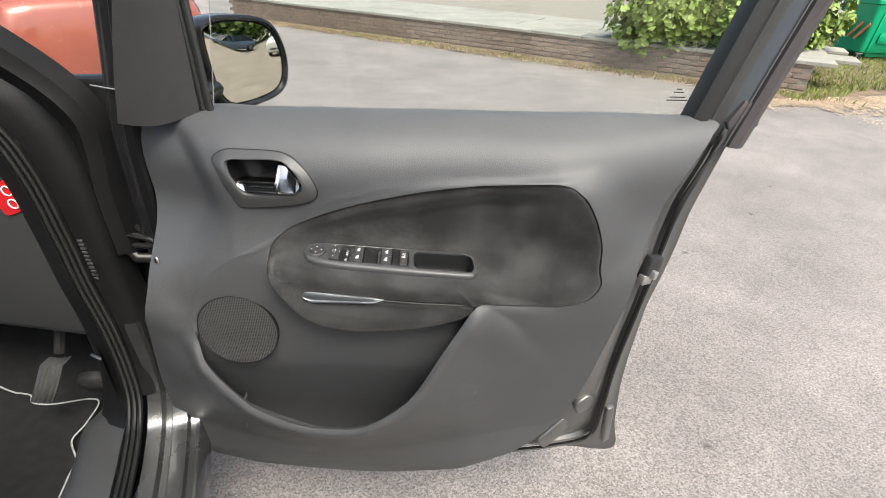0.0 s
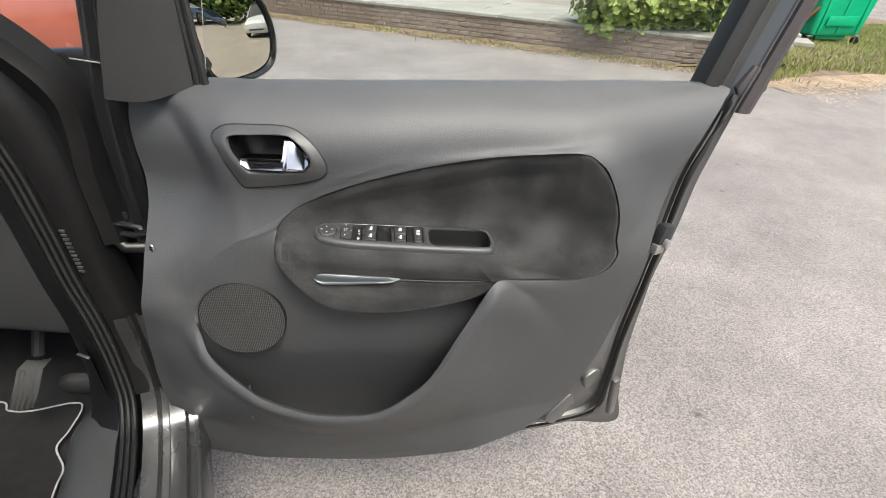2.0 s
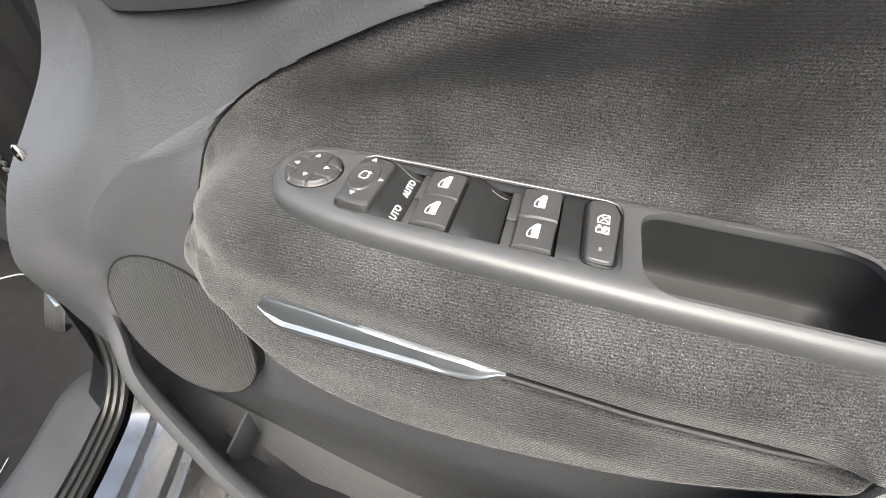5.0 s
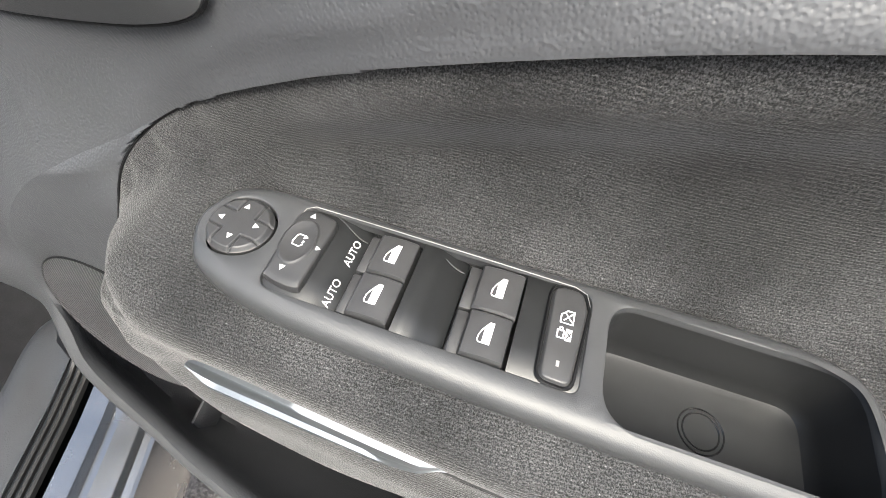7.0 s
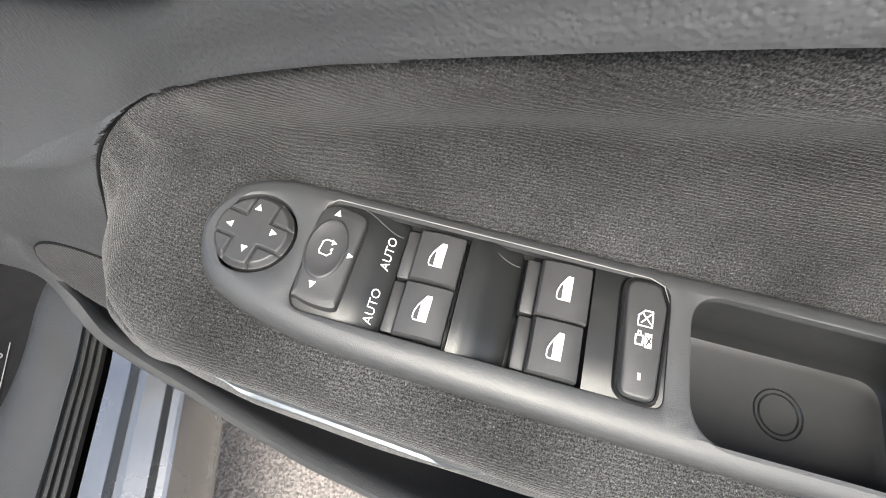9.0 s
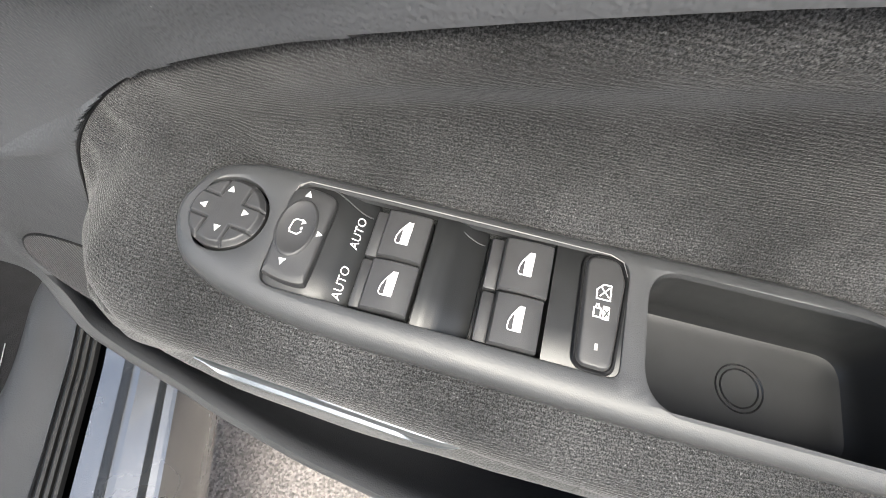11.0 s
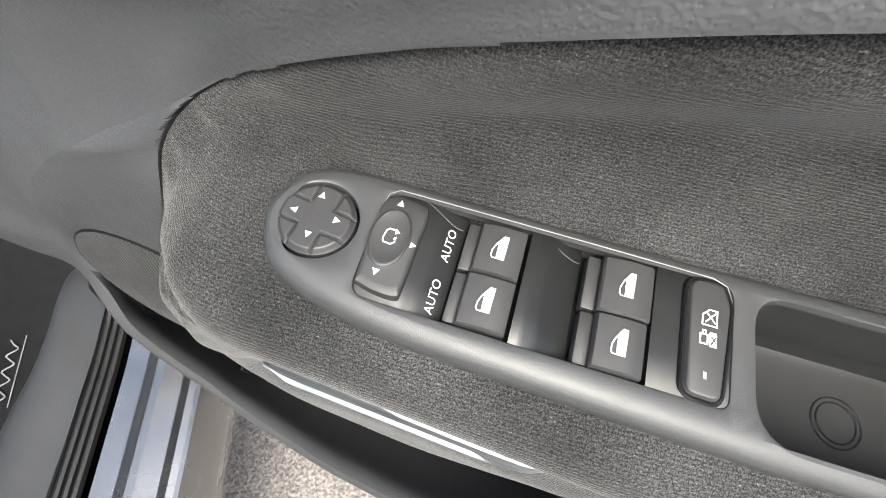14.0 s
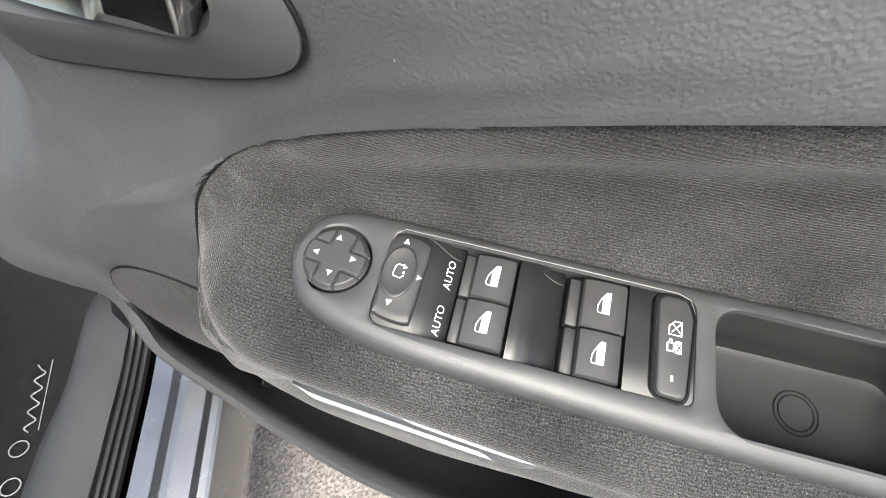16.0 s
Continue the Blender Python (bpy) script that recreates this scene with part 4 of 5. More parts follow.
part("screw_cap", bm, CHROME, car_door)


# dust and lint lying on the trim
rng = np.random.default_rng(21)
verts, faces = [], []
for k in range(110):
    x, z = rng.uniform(-0.42, 0.12), rng.uniform(1.075, 1.17)
    y = float(panel_y(x, z)) - 0.0006
    if inside(np.array([x]), np.array([z]), BEZEL)[0] or inside(np.array([x]), np.array([z]), i_ring)[0]:
        continue
    o = Vector((x, y, z))
    u, v = Vector((1, 0, 0)), Vector((0, 0.3, 0.95))
    t, a, b = rng.uniform(0, math.tau), 0.00030 * rng.uniform(0.4, 1.6), 0.00011
    d, e = u * math.cos(t) + v * math.sin(t), v * math.cos(t) - u * math.sin(t)
    n = len(verts)
    verts += [o - d * a - e * b, o + d * a - e * b, o + d * a + e * b, o - d * a + e * b]
    faces.append((n, n + 1, n + 2, n + 3))
me = bpy.data.meshes.new("lint")
me.from_pydata(verts, [], faces)
me.materials.append(THREAD)
lint = new("lint", me)
lint.parent = car_door
lint.matrix_parent_inverse = car_door.matrix_world.inverted()
tagged(lint, "pale specks of dust and lint", kind="stuff")

# ---- the door's metal shell, window frame and mirror ----
SHELL = [(-0.635, 0.46), (-0.61, 0.35), (-0.50, 0.322), (-0.316, 0.318), (-0.16, 0.317), (0.05, 0.317), (0.20, 0.317), (0.33, 0.317), (0.442, 0.318), (0.428, 0.426),
         (0.416, 0.55), (0.414, 0.64), (0.417, 0.73), (0.42, 0.80), (0.433, 0.885), (0.44, 0.94), (0.447, 1.02), (0.457, 1.075), (0.47, 1.14), (0.48, 1.19)]
a0, a1 = int(11 * NRING / 35), int(30.2 * NRING / 35)
inner = o_ring[a0:a1]
n = len(inner)
outer = spline(SHELL, n, False)
iy = rim_y[a0:a1]
bm = bmesh.new()
rows = []
for s, d, bl in ((-0.25, 0.02, 0.0), (0.0, 0.018, 0.0), (0.12, 0.022, 0.1), (0.3, 0.020, 0.25), (0.42, 0.020, 0.38), (0.46, 0.030, 0.42), (0.54, 0.030, 0.5), (0.58, 0.018, 0.55),
                 (0.8, 0.012, 0.8), (0.95, 0.004, 0.96), (1.0, 0.0, 1.0), (1.0, 0.012, 1.02), (0.97, 0.03, 1.05)):
    p = inner * (1 - s) + outer * s
    y = iy * (1 - bl) + 0.70 * bl + d
    rows.append([(a[0], b, a[1]) for a, b in zip(p, y)])
grid(bm, rows)
part("door_shell", bm, PAINT, car_door, "dark metallic painted door shell edge")
# pressed pads in the shell's lower corner
for x, z, w, h, r in ((0.262, 0.435, 0.10, 0.055, -35), (0.315, 0.545, 0.05, 0.05, -20), (0.385, 0.47, 0.022, 0.13, -6)):
    bm = bmesh.new()
    loop = rounded([(-w / 2, -h / 2), (w / 2, -h / 2), (w / 2, h / 2), (-w / 2, h / 2)], min(w, h) * 0.35)
    prism(bm, loop, pose(x, 0.66 if z < 0.5 else 0.655, z, 90, r, 25), 0.012, 0.005)
    part("pressed_pad", bm, PAINT, car_door)
# rubber weatherstrip round the shell
bm = bmesh.new()
w = inner * 0.45 + outer * 0.55
tube(bm, [(a[0], b * 0.48 + 0.70 * 0.52 + 0.004, a[1]) for a, b in zip(w, iy)], 0.006, 8, 0.6)
part("weatherstrip", bm, RUBBER, car_door)
# outer skin, so that the door is closed behind
bm = bmesh.new()
outl = [(-0.60, 0.345), (-0.3, 0.335), (0.1, 0.333), (0.43, 0.336), (0.406, 0.6), (0.428, 0.9), (0.465, 1.13), (0.47, 1.165), (-0.60, 1.155), (-0.605, 0.8)]
rows = [[(x, 0.73, z) for x, z in outl], [(x * 0.995, 0.775, z) for x, z in outl], [(x * 0.9, 0.80, 0.5 * (z - 0.76) * 1.7 + 0.76) for x, z in outl]]
vs = grid(bm, rows, True)
bm.faces.new(vs[-1])
bm.faces.new(vs[0][::-1])
part("outer_skin", bm, PAINT, car_door)
# latch and striker pocket on the shut face
bm = bmesh.new()
box(bm, pose(0.352, 0.603, 0.936, 0, 8, 30), (0.026, 0.014, 0.020), 0.003)
box(bm, pose(0.362, 0.600, 0.948, 0, 20, 30), (0.012, 0.016, 0.016), 0.003)
part("latch", bm, STEEL, car_door)
bm = bmesh.new()
box(bm, pose(0.36, 0.612, 0.955, 0, 15, 30), (0.035, 0.02, 0.05), 0.006)
part("latch_pocket", bm, DARK, car_door)

# window frame: a swept section of seals and painted channel
def frame_strip(name, mat, section, label=""):
    bm = bmesh.new()
    rows = []
    for t in np.linspace(0, 1, 12):
        z = 1.16 + 0.55 * t
        lean = 0.285 * (z - 1.2) + 0.02 * (z - 1.2) ** 2
        back = 0.06 * (z - 1.2)
        rows.append([(u + lean, v + back, z) for u, v in section])
    vs = grid(bm, rows, True)
    bm.faces.new(vs[-1])
    bm.faces.new(vs[0][::-1])
    return part(name, bm, mat, car_door, label)


frame_strip("glass_run_seal", RUBBER, [(0.388, 0.70), (0.392, 0.682), (0.404, 0.676), (0.416, 0.678), (0.42, 0.69), (0.42, 0.72), (0.388, 0.72)])
frame_strip("window_frame", PAINT, [(0.418, 0.69), (0.424, 0.684), (0.436, 0.694), (0.450, 0.696), (0.463, 0.686), (0.470, 0.682), (0.474, 0.70), (0.474, 0.74), (0.418, 0.74)])
frame_strip("frame_bead", PAINT, [(0.4655, 0.683), (0.467, 0.6805), (0.4695, 0.6805), (0.470, 0.684)])
frame_strip("frame_seal", FELT, [(0.471, 0.69), (0.474, 0.678), (0.486, 0.672), (0.494, 0.676), (0.503, 0.686), (0.510, 0.70), (0.508, 0.745), (0.474, 0.745)])
bm = bmesh.new()
loop = [(0.452, 1.20), (0.462, 1.175), (0.485, 1.185), (0.505, 1.195), (0.50, 1.23), (0.47, 1.235)]
prism(bm, loop, Matrix(((1, 0, 0, 0), (0, 0, -1, 0.745), (0, 1, 0, 0), (0, 0, 0, 1))), 0.062, 0.004)
part("seal_corner", bm, FELT, car_door)

# side glass and sail panel
bm = bmesh.new()
prism(bm, [(-0.44, 1.15), (0.402, 1.15), (0.525, 1.62), (-0.36, 1.62)], Matrix(((1, 0, 0, 0), (0, 0.06, -1, 0.655), (0, 1, 0.0, 0), (0, 0, 0, 1))), 0.004, 0.001)
pane = part("side_glass", bm, GLASS, car_door, "clear side window glass", smooth=False)
pane.visible_shadow = False
# the maker's etched mark low on the glass, as bars
bm = bmesh.new()
for k, (w, dz) in enumerate(((0.034, 0), (0.026, 0.005), (0.016, 0.013), (0.009, 0.018))):
    box(bm, pose(0.372, 0.712, 1.228 + dz), (w, 0.0006, 0.0016))
part("etched_mark", bm, DARK, car_door, smooth=False)
bm = bmesh.new()
rows = []
for t in np.linspace(0, 1, 22):
    z = 1.185 + 0.36 * t
    x0, x1 = -0.532 + 0.175 * (z - 1.195) + 0.18 * max(0, z - 1.24) ** 1.3, -0.428 - 0.0 * t
    row = []
    for u in np.linspace(0, 1, 14):
        dip = 0.012 * (1 - sstep(0, 0.12, t)) * (abs(2 * (u - 0.42)) ** 1.5)
        x = x0 + (x1 - x0) * u
        row.append((x, 0.612 + 0.055 * u + 0.08 * (z - 1.2) - 0.004 * math.sin(u * math.pi), z + dip + 0.004))
    rows.append(row)
rows = [[(x, y + 0.02, z) for x, y, z in (r[0],)] + r + [(x, y + 0.03, z) for x, y, z in (r[-1],)] for r in rows]
grid(bm, rows)
part("sail_panel", bm, DARK, car_door, "matt black sail panel beside the mirror")
bm = bmesh.new()
for u, w in ((-0.424, 0.0045), (-0.412, 0.006)):
    tube(bm, [(u - 0.01 * t, 0.672 + 0.08 * (z - 1.2), z) for t, z in ((0, 1.205), (0.5, 1.36), (1, 1.56))], w, 8)
part("glass_channel", bm, RUBBER, car_door)
# front edge of the door: frame upright and seal
for name, x, y, r, mat in (("front_upright", -0.587, 0.69, 0.020, GLOSS), ("front_seal", -0.557, 0.668, 0.012, BLACK)):
    bm = bmesh.new()
    rows = []
    for z in (0.9, 1.05, 1.14, 1.2, 1.3, 1.4, 1.6):
        xo = x + 0.235 * relu(z - 1.16) - 0.0 * z - 0.06 * relu(1.14 - z)
        rows.append([(xo - r, y + 0.02, z), (xo - r, y - 0.008, z), (xo - r * 0.6, y - 0.014, z), (xo + r * 0.6, y - 0.014, z), (xo + r, y - 0.008, z), (xo + r, y + 0.03, z)])
    grid(bm, rows, True)
    part(name, bm, mat, car_door)
bm = bmesh.new()
tube(bm, [(-0.5865 - 0.018, 0.674, 1.242), (-0.5865 + 0.026, 0.672, 1.236)], 0.0012, 6)
part("upright_joint", bm, STEEL, car_door)

# door mirror
MN = Vector((0.90, -0.42, 0.02)).normalized()
MT = MN.cross(Vector((0, 0, 1))).normalized() * -1
MU = MT.cross(MN) * -1
MM_ = Matrix((MT, MU if MU.z > 0 else -MU, MN)).transposed().to_4x4()
MC = Vector((-0.440, 0.925, 1.240))
mm = Matrix.Translation(MC) @ MM_
MW = 1.07
shape = [(-0.105, 0.060), (-0.092, 0.083), (-0.05, 0.092), (0.03, 0.084), (0.075, 0.064), (0.097, 0.02), (0.1, -0.025), (0.085, -0.065), (0.045, -0.085), (-0.03, -0.09), (-0.075, -0.082), (-0.098, -0.04)]
sh = [Vector((p[0] * MW, p[1], 0)) for p in spline(shape, 72)]
bm = bmesh.new()
rows = []
for f, h in ((0.86, -0.004), (0.88, 0.004), (0.93, 0.008), (0.985, 0.006), (1.0, -0.004), (1.0, -0.03), (0.93, -0.07), (0.7, -0.1), (0.3, -0.115)):
    rows.append([mm @ Vector((p.x * f, p.y * f, h)) for p in sh])
vs = grid(bm, rows, True)
bm.faces.new(vs[-1])
bm.faces.new(vs[0][::-1])
mirror = part("mirror_housing", bm, GLOSS, car_door, "gloss black door mirror housing")
bm = bmesh.new()
rows = [[mm @ Vector((p.x * f, p.y * f, 0.0005 + 0.004 * (1 - f * f))) for p in sh] for f in (0.84, 0.6, 0.3, 0.02)]
vs = grid(bm, rows, True)
bm.faces.new(vs[-1])
part("mirror_glass", bm, MIRROR, mirror, "mirror glass that shows parked cars")
bm = bmesh.new()
rows = []
for t in np.linspace(0, 1, 6):
    q = Vector((-0.50, 1.0, 1.20)).lerp(Vector((-0.50, 0.72, 1.20)), t)
    rows.append([q + Vector((0.03 * math.cos(k), 0, (0.032 - 0.008 * t) * math.sin(k))) for k in np.linspace(0, math.tau, 14, endpoint=False)])
grid(bm, rows, True)
part("mirror_arm", bm, GLOSS, mirror)

# ---- the car beside the open door ----
car = thing("car", "dark metallic car body around the open doorway", "car", (-0.75, 0.6, 0.30))


def strip(name, mat, path, section, parent=car, label="", n=48, lift=None):
    """Sweeps an open section (across, out) along a 3D path; across lies in the plane square to the path and to 'out'."""
    pts = [Vector(p) for p in spline(path, n, False)]
    rows = []
    for i, p in enumerate(pts):
        d = (pts[min(i + 1, n - 1)] - pts[max(i - 1, 0)]).normalized()
        w = (i / (n - 1)) if lift is None else 0.42 + 0.58 * i / (n - 1)
        w = w if name not in ("a_pillar", "pillar_panel") else 0.0
        out = Vector((0.15, -0.95 + 0.75 * sstep(0.50, 0.68, w), 0.15 + 0.85 * sstep(0.50, 0.68, w)))
        out = (out - d * out.dot(d)).normalized()
        ac = out.cross(d).normalized()
        rows.append([p + ac * a + out * o for a, o in section])
    bm = bmesh.new()
    grid(bm, rows)
    return part(name, bm, mat, parent, label)


SEAL = [(-0.93, 0.40, 1.52), (-0.80, 0.58, 1.28), (-0.748, 0.615, 1.19), (-0.730, 0.625, 1.10), (-0.727, 0.628, 0.98), (-0.727, 0.628, 0.86), (-0.718, 0.625, 0.76), (-0.712, 0.615, 0.66),
        (-0.706, 0.595, 0.58), (-0.695, 0.55, 0.53), (-0.67, 0.49, 0.52), (-0.64, 0.42, 0.52), (-0.56, 0.22, 0.52), (-0.42, -0.15, 0.52), (-0.2, -0.7, 0.52)]
ribs = []
for k in range(3):
    c = -0.012 + 0.011 * k
    ribs += [(c - 0.005, 0.0), (c - 0.0035, 0.007), (c, 0.009), (c + 0.0035, 0.007), (c + 0.005, 0.0)]
strip("door_seal", RUBBER, SEAL, ribs, label="ribbed black rubber door seal", n=90)
strip("pillar_panel", BLACK, SEAL[:9], [(0.016, -0.004), (0.018, 0.002), (0.04, -0.002), (0.062, -0.012), (0.075, -0.03), (0.078, -0.05)], n=60, lift=-1.0)
strip("pillar_trim", BLACK, SEAL, [(-0.09, -0.05), (-0.06, -0.016), (-0.03, -0.002), (-0.021, 0.004), (-0.018, 0.0)], n=90)
strip("sill_paint", SILL, SEAL[6:], [(0.018, -0.03), (0.020, -0.012), (0.024, 0.0), (0.052, -0.001), (0.058, -0.014), (0.070, -0.014), (0.075, -0.003), (0.103, -0.006), (0.108, -0.018), (0.118, -0.02), (0.121, -0.012), (0.127, -0.012), (0.131, -0.03), (0.136, -0.10), (0.11, -0.2)],
      label="painted sill with ribbed treads", n=90, lift=0.0)
strip("a_pillar", BLACK, [(-0.665, 0.655, 0.92), (-0.665, 0.66, 1.05), (-0.655, 0.665, 1.13), (-0.655, 0.66, 1.19), (-0.70, 0.64, 1.262), (-0.79, 0.57, 1.375), (-0.95, 0.42, 1.56)],
      [(-0.05, -0.03), (-0.03, -0.004), (-0.012, 0.0), (-0.006, 0.003), (-0.002, 0.0), (0.012, -0.002), (0.026, -0.012), (0.028, -0.05)], n=60)
# embossed lettering on the pillar, unreadable: bars
bm = bmesh.new()
for k in range(11):
    t = k / 10
    box(bm, pose(-0.702, 0.630, 0.966 - 0.086 * t, 0, 10, 0), (0.010, 0.004, 0.005), 0.0008)
part("embossed_bars", bm, SMOOTH, car, smooth=False)
# hinge gap: a black box painted in for the recess's shade, hinge and check strap
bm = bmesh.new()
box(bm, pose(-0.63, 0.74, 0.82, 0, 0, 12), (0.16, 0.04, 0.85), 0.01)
part("hinge_gap_shade", bm, BLACK, car)
bm = bmesh.new()
box(bm, pose(-0.655, 0.70, 1.0, 0, 10, 15), (0.045, 0.03, 0.045), 0.006)
box(bm, pose(-0.628, 0.69, 0.965, 0, 25, 15), (0.05, 0.014, 0.018), 0.004)
tube(bm, [(-0.665, 0.69, 0.99), (-0.64, 0.675, 0.955), (-0.60, 0.68, 0.945), (-0.575, 0.70, 0.95)], 0.007, 8)
part("hinge", bm, GLOSS, car, "black door hinge and check strap")
bm = bmesh.new()
tube(bm, [(-0.655, 0.672, 0.975), (-0.64, 0.668, 0.96), (-0.628, 0.670, 0.955)], 0.004, 8)
tube(bm, [(-0.64, 0.672, 0.935), (-0.61, 0.675, 0.93), (-0.59, 0.68, 0.932)], 0.006, 8)
part("hinge_pin", bm, GLOSS, car)
bm = bmesh.new()
tube(bm, [(-0.66, 0.69, 0.97), (-0.655, 0.675, 0.93), (-0.635, 0.67, 0.905), (-0.60, 0.68, 0.90), (-0.575, 0.70, 0.9)], 0.011, 10)
part("cable_boot", bm, RUBBER, car)
# dashboard end, kick panel, floor
bm = bmesh.new()
loop = [(-1.5, 0.78), (-0.80, 0.69), (-0.745, 0.78), (-0.755, 1.0), (-0.80, 1.2), (-1.5, 1.25)]
prism(bm, [(x, z) for x, z in loop], Matrix(((1, 0, 0, 0), (0, 0, -1, 0.80), (0, 1, 0, 0), (0, 0, 0, 1))), 0.15, 0.03)
part("dashboard_end", bm, KICK, car, "dark grey dashboard end panel")
bm = bmesh.new()
rows = [[(-0.745, 0.60, 0.695), (-0.80, 0.66, 0.70), (-0.86, 0.74, 0.70)], [(-0.74, 0.59, 0.60), (-0.80, 0.65, 0.60), (-0.87, 0.74, 0.58)], [(-0.72, 0.57, 0.55), (-0.80, 0.62, 0.52), (-0.90, 0.74, 0.45)],
        [(-0.70, 0.50, 0.525), (-0.815, 0.555, 0.52), (-0.90, 0.62, 0.37)], [(-0.665, 0.42, 0.525), (-0.765, 0.44, 0.52), (-0.86, 0.47, 0.36)], [(-0.58, 0.2, 0.52), (-0.69, 0.2, 0.51), (-0.77, 0.2, 0.36)],
        [(-0.22, -0.7, 0.515), (-0.30, -0.7, 0.47), (-0.39, -0.7, 0.36)]]
fine = [spline(r, 12, False) for r in rows]
fine = np.array(fine)
cols = np.stack([spline(fine[:, j], 40, False) for j in range(fine.shape[1])], 1)
grid(bm, [[tuple(p) for p in r] for r in cols])
part("kick_panel", bm, KICK, car, "grey plastic kick panel and sill cover")
bm = bmesh.new()
box(bm, pose(-0.755, 0.600, 0.694, 0, 4, -20), (0.03, 0.006, 0.004), 0.001)
part("trim_clip", bm, ALU, car)
bm = bmesh.new()
grid(bm, [[(-1.9 + (1.15 + 0.38 * relu(0.55 - y)) * t, y, 0.345 + 0.2 * sstep(0.76, 1.05, y)) for t in (0, 0.3, 0.6, 0.9, 1)] for y in (-0.7, -0.3, 0.2, 0.5, 0.6, 0.72, 0.8, 0.9, 1.05)])
part("footwell_floor", bm, CARPET, car)
bm = bmesh.new()
box(bm, pose(-1.36, 0.97, 0.58, 0, 0, 21), (1.5, 0.05, 0.56), 0.02)
box(bm, pose(-1.36, 0.80, 0.80, 0, 0, 21), (1.2, 0.26, 0.08), 0.02)
part("bulkhead", bm, CARPET, car)
# the rest of the car's body: bonnet, roof, flanks and tail
CF, CR, C0 = Vector((-0.359, 0.933, 0)), Vector((0.933, 0.359, 0)), Vector((-0.50, 0.47, 0))


def on_car(u, v, z):
    """A point u metres ahead of the doorway, v out from the right flank, z up."""
    return C0 + CF * u + CR * v + Vector((0, 0, z))


bm = bmesh.new()
grid(bm, [[on_car(u, v, 0.90 - 0.16 * ((u - 0.48) / 1.1) ** 2 - 0.10 * abs((v + 0.87) / 0.87) ** 4) for v in np.linspace(-1.72, -0.02, 15)] for u in np.linspace(0.62, 1.55, 10)])
part("bonnet", bm, PAINT, car, "dark painted bonnet")
bm = bmesh.new()
for v in (-1.74, 0.0):
    sgn = 1 if v == 0 else -1
    grid(bm, [[on_car(u, v - sgn * (0.02 + 0.05 * ((z - 0.6) / 0.3) ** 2), z) for z in np.linspace(0.28, 0.82, 8)] for u in np.linspace(0.55, 1.55, 8)])
grid(bm, [[on_car(1.55 + 0.10 * math.sin(t), -1.70 + 1.66 * k / 10, 0.26 + 0.46 * t / math.pi) for k in range(11)] for t in np.linspace(0, math.pi, 9)])
part("front_wings", bm, PAINT, car)
bm = bmesh.new()
grid(bm, [[on_car(u, v, 1.52 + 0.05 * (1 - ((u + 1.3) / 1.1) ** 2) - 0.06 * abs((v + 0.87) / 0.62) ** 3) for v in np.linspace(-1.48, -0.26, 13)] for u in np.linspace(-2.5, -0.25, 14)])
part("roof", bm, PAINT, car, "dark painted roof")
for name, v, u0, u1 in (("rear_flank", 0.0, -3.0, -1.12), ("far_flank", -1.74, -3.0, 0.55)):
    bm = bmesh.new()
    sgn = 1 if v == 0 else -1
    grid(bm, [[on_car(u, v - sgn * (0.03 * ((z - 0.65) / 0.35) ** 2), z) for z in np.linspace(0.28, 1.02, 9)] for u in np.linspace(u0, u1, 8)])
    flank = part(name, bm, PAINT, car)
    bm = bmesh.new()
    grid(bm, [[on_car(u, v - sgn * (0.03 + 0.22 * t), 1.02 + 0.48 * t) for t in np.linspace(0, 1, 5)] for u in np.linspace(u0 + 0.3, min(u1, -0.25), 8)])
    part("side_window", bm, DARKGLASS, flank)
bm = bmesh.new()
grid(bm, [[on_car(-3.0 - 0.08 * math.sin(t * math.pi) + 0.45 * max(0, t - 0.55), -1.72 + 1.70 * k / 8, 0.28 + 1.24 * t) for k in range(9)] for t in np.linspace(0, 1, 9)])
part("tailgate", bm, PAINT, car)
# accelerator pedal with ribs, and its arm
bm = bmesh.new()
rows = []
for t in np.linspace(0, 1, 12):
    z = 0.467 + 0.100 * t
    row = []
    for k in range(21):
        u = k / 20
        rib = 0.003 * (0.5 + 0.5 * math.cos(u * math.tau * 5))
        x = -1.050 + 0.060 * u + 0.045 * t + 0.006 * math.sin(t * 3)
        row.append((x, 0.655 - rib + 0.01 * abs(u - 0.5) + 0.03 * t * t, z + 0.004 * u))
    rows.append(row)
rows = [[(x, y + 0.02, z) for x, y, z in rows[0]]] + rows + [[(x, y + 0.03, z) for x, y, z in rows[-1]]]
grid(bm, rows)
pedal = part("pedal", bm, PEDAL, car, "ribbed accelerator pedal")
bm = bmesh.new()
tube(bm, [(-0.95, 0.70, 0.60), (-0.94, 0.76, 0.72), (-0.96, 0.84, 0.80)], 0.012, 8)
part("pedal_arm", bm, DARK, pedal)
bm = bmesh.new()
rows = []
for f, d in ((0.1, -0.018), (0.6, -0.014), (0.9, -0.006), (1.0, 0.01)):
    rows.append([(-0.90 + 0.05 * f * math.cos(t), 0.70 + d, 0.50 + 0.03 * f * math.sin(t)) for t in np.linspace(0, math.tau, 24, endpoint=False)])
vs = grid(bm, rows, True)
bm.faces.new(vs[0])
part("foot_rest_pad", bm, DARK, car)
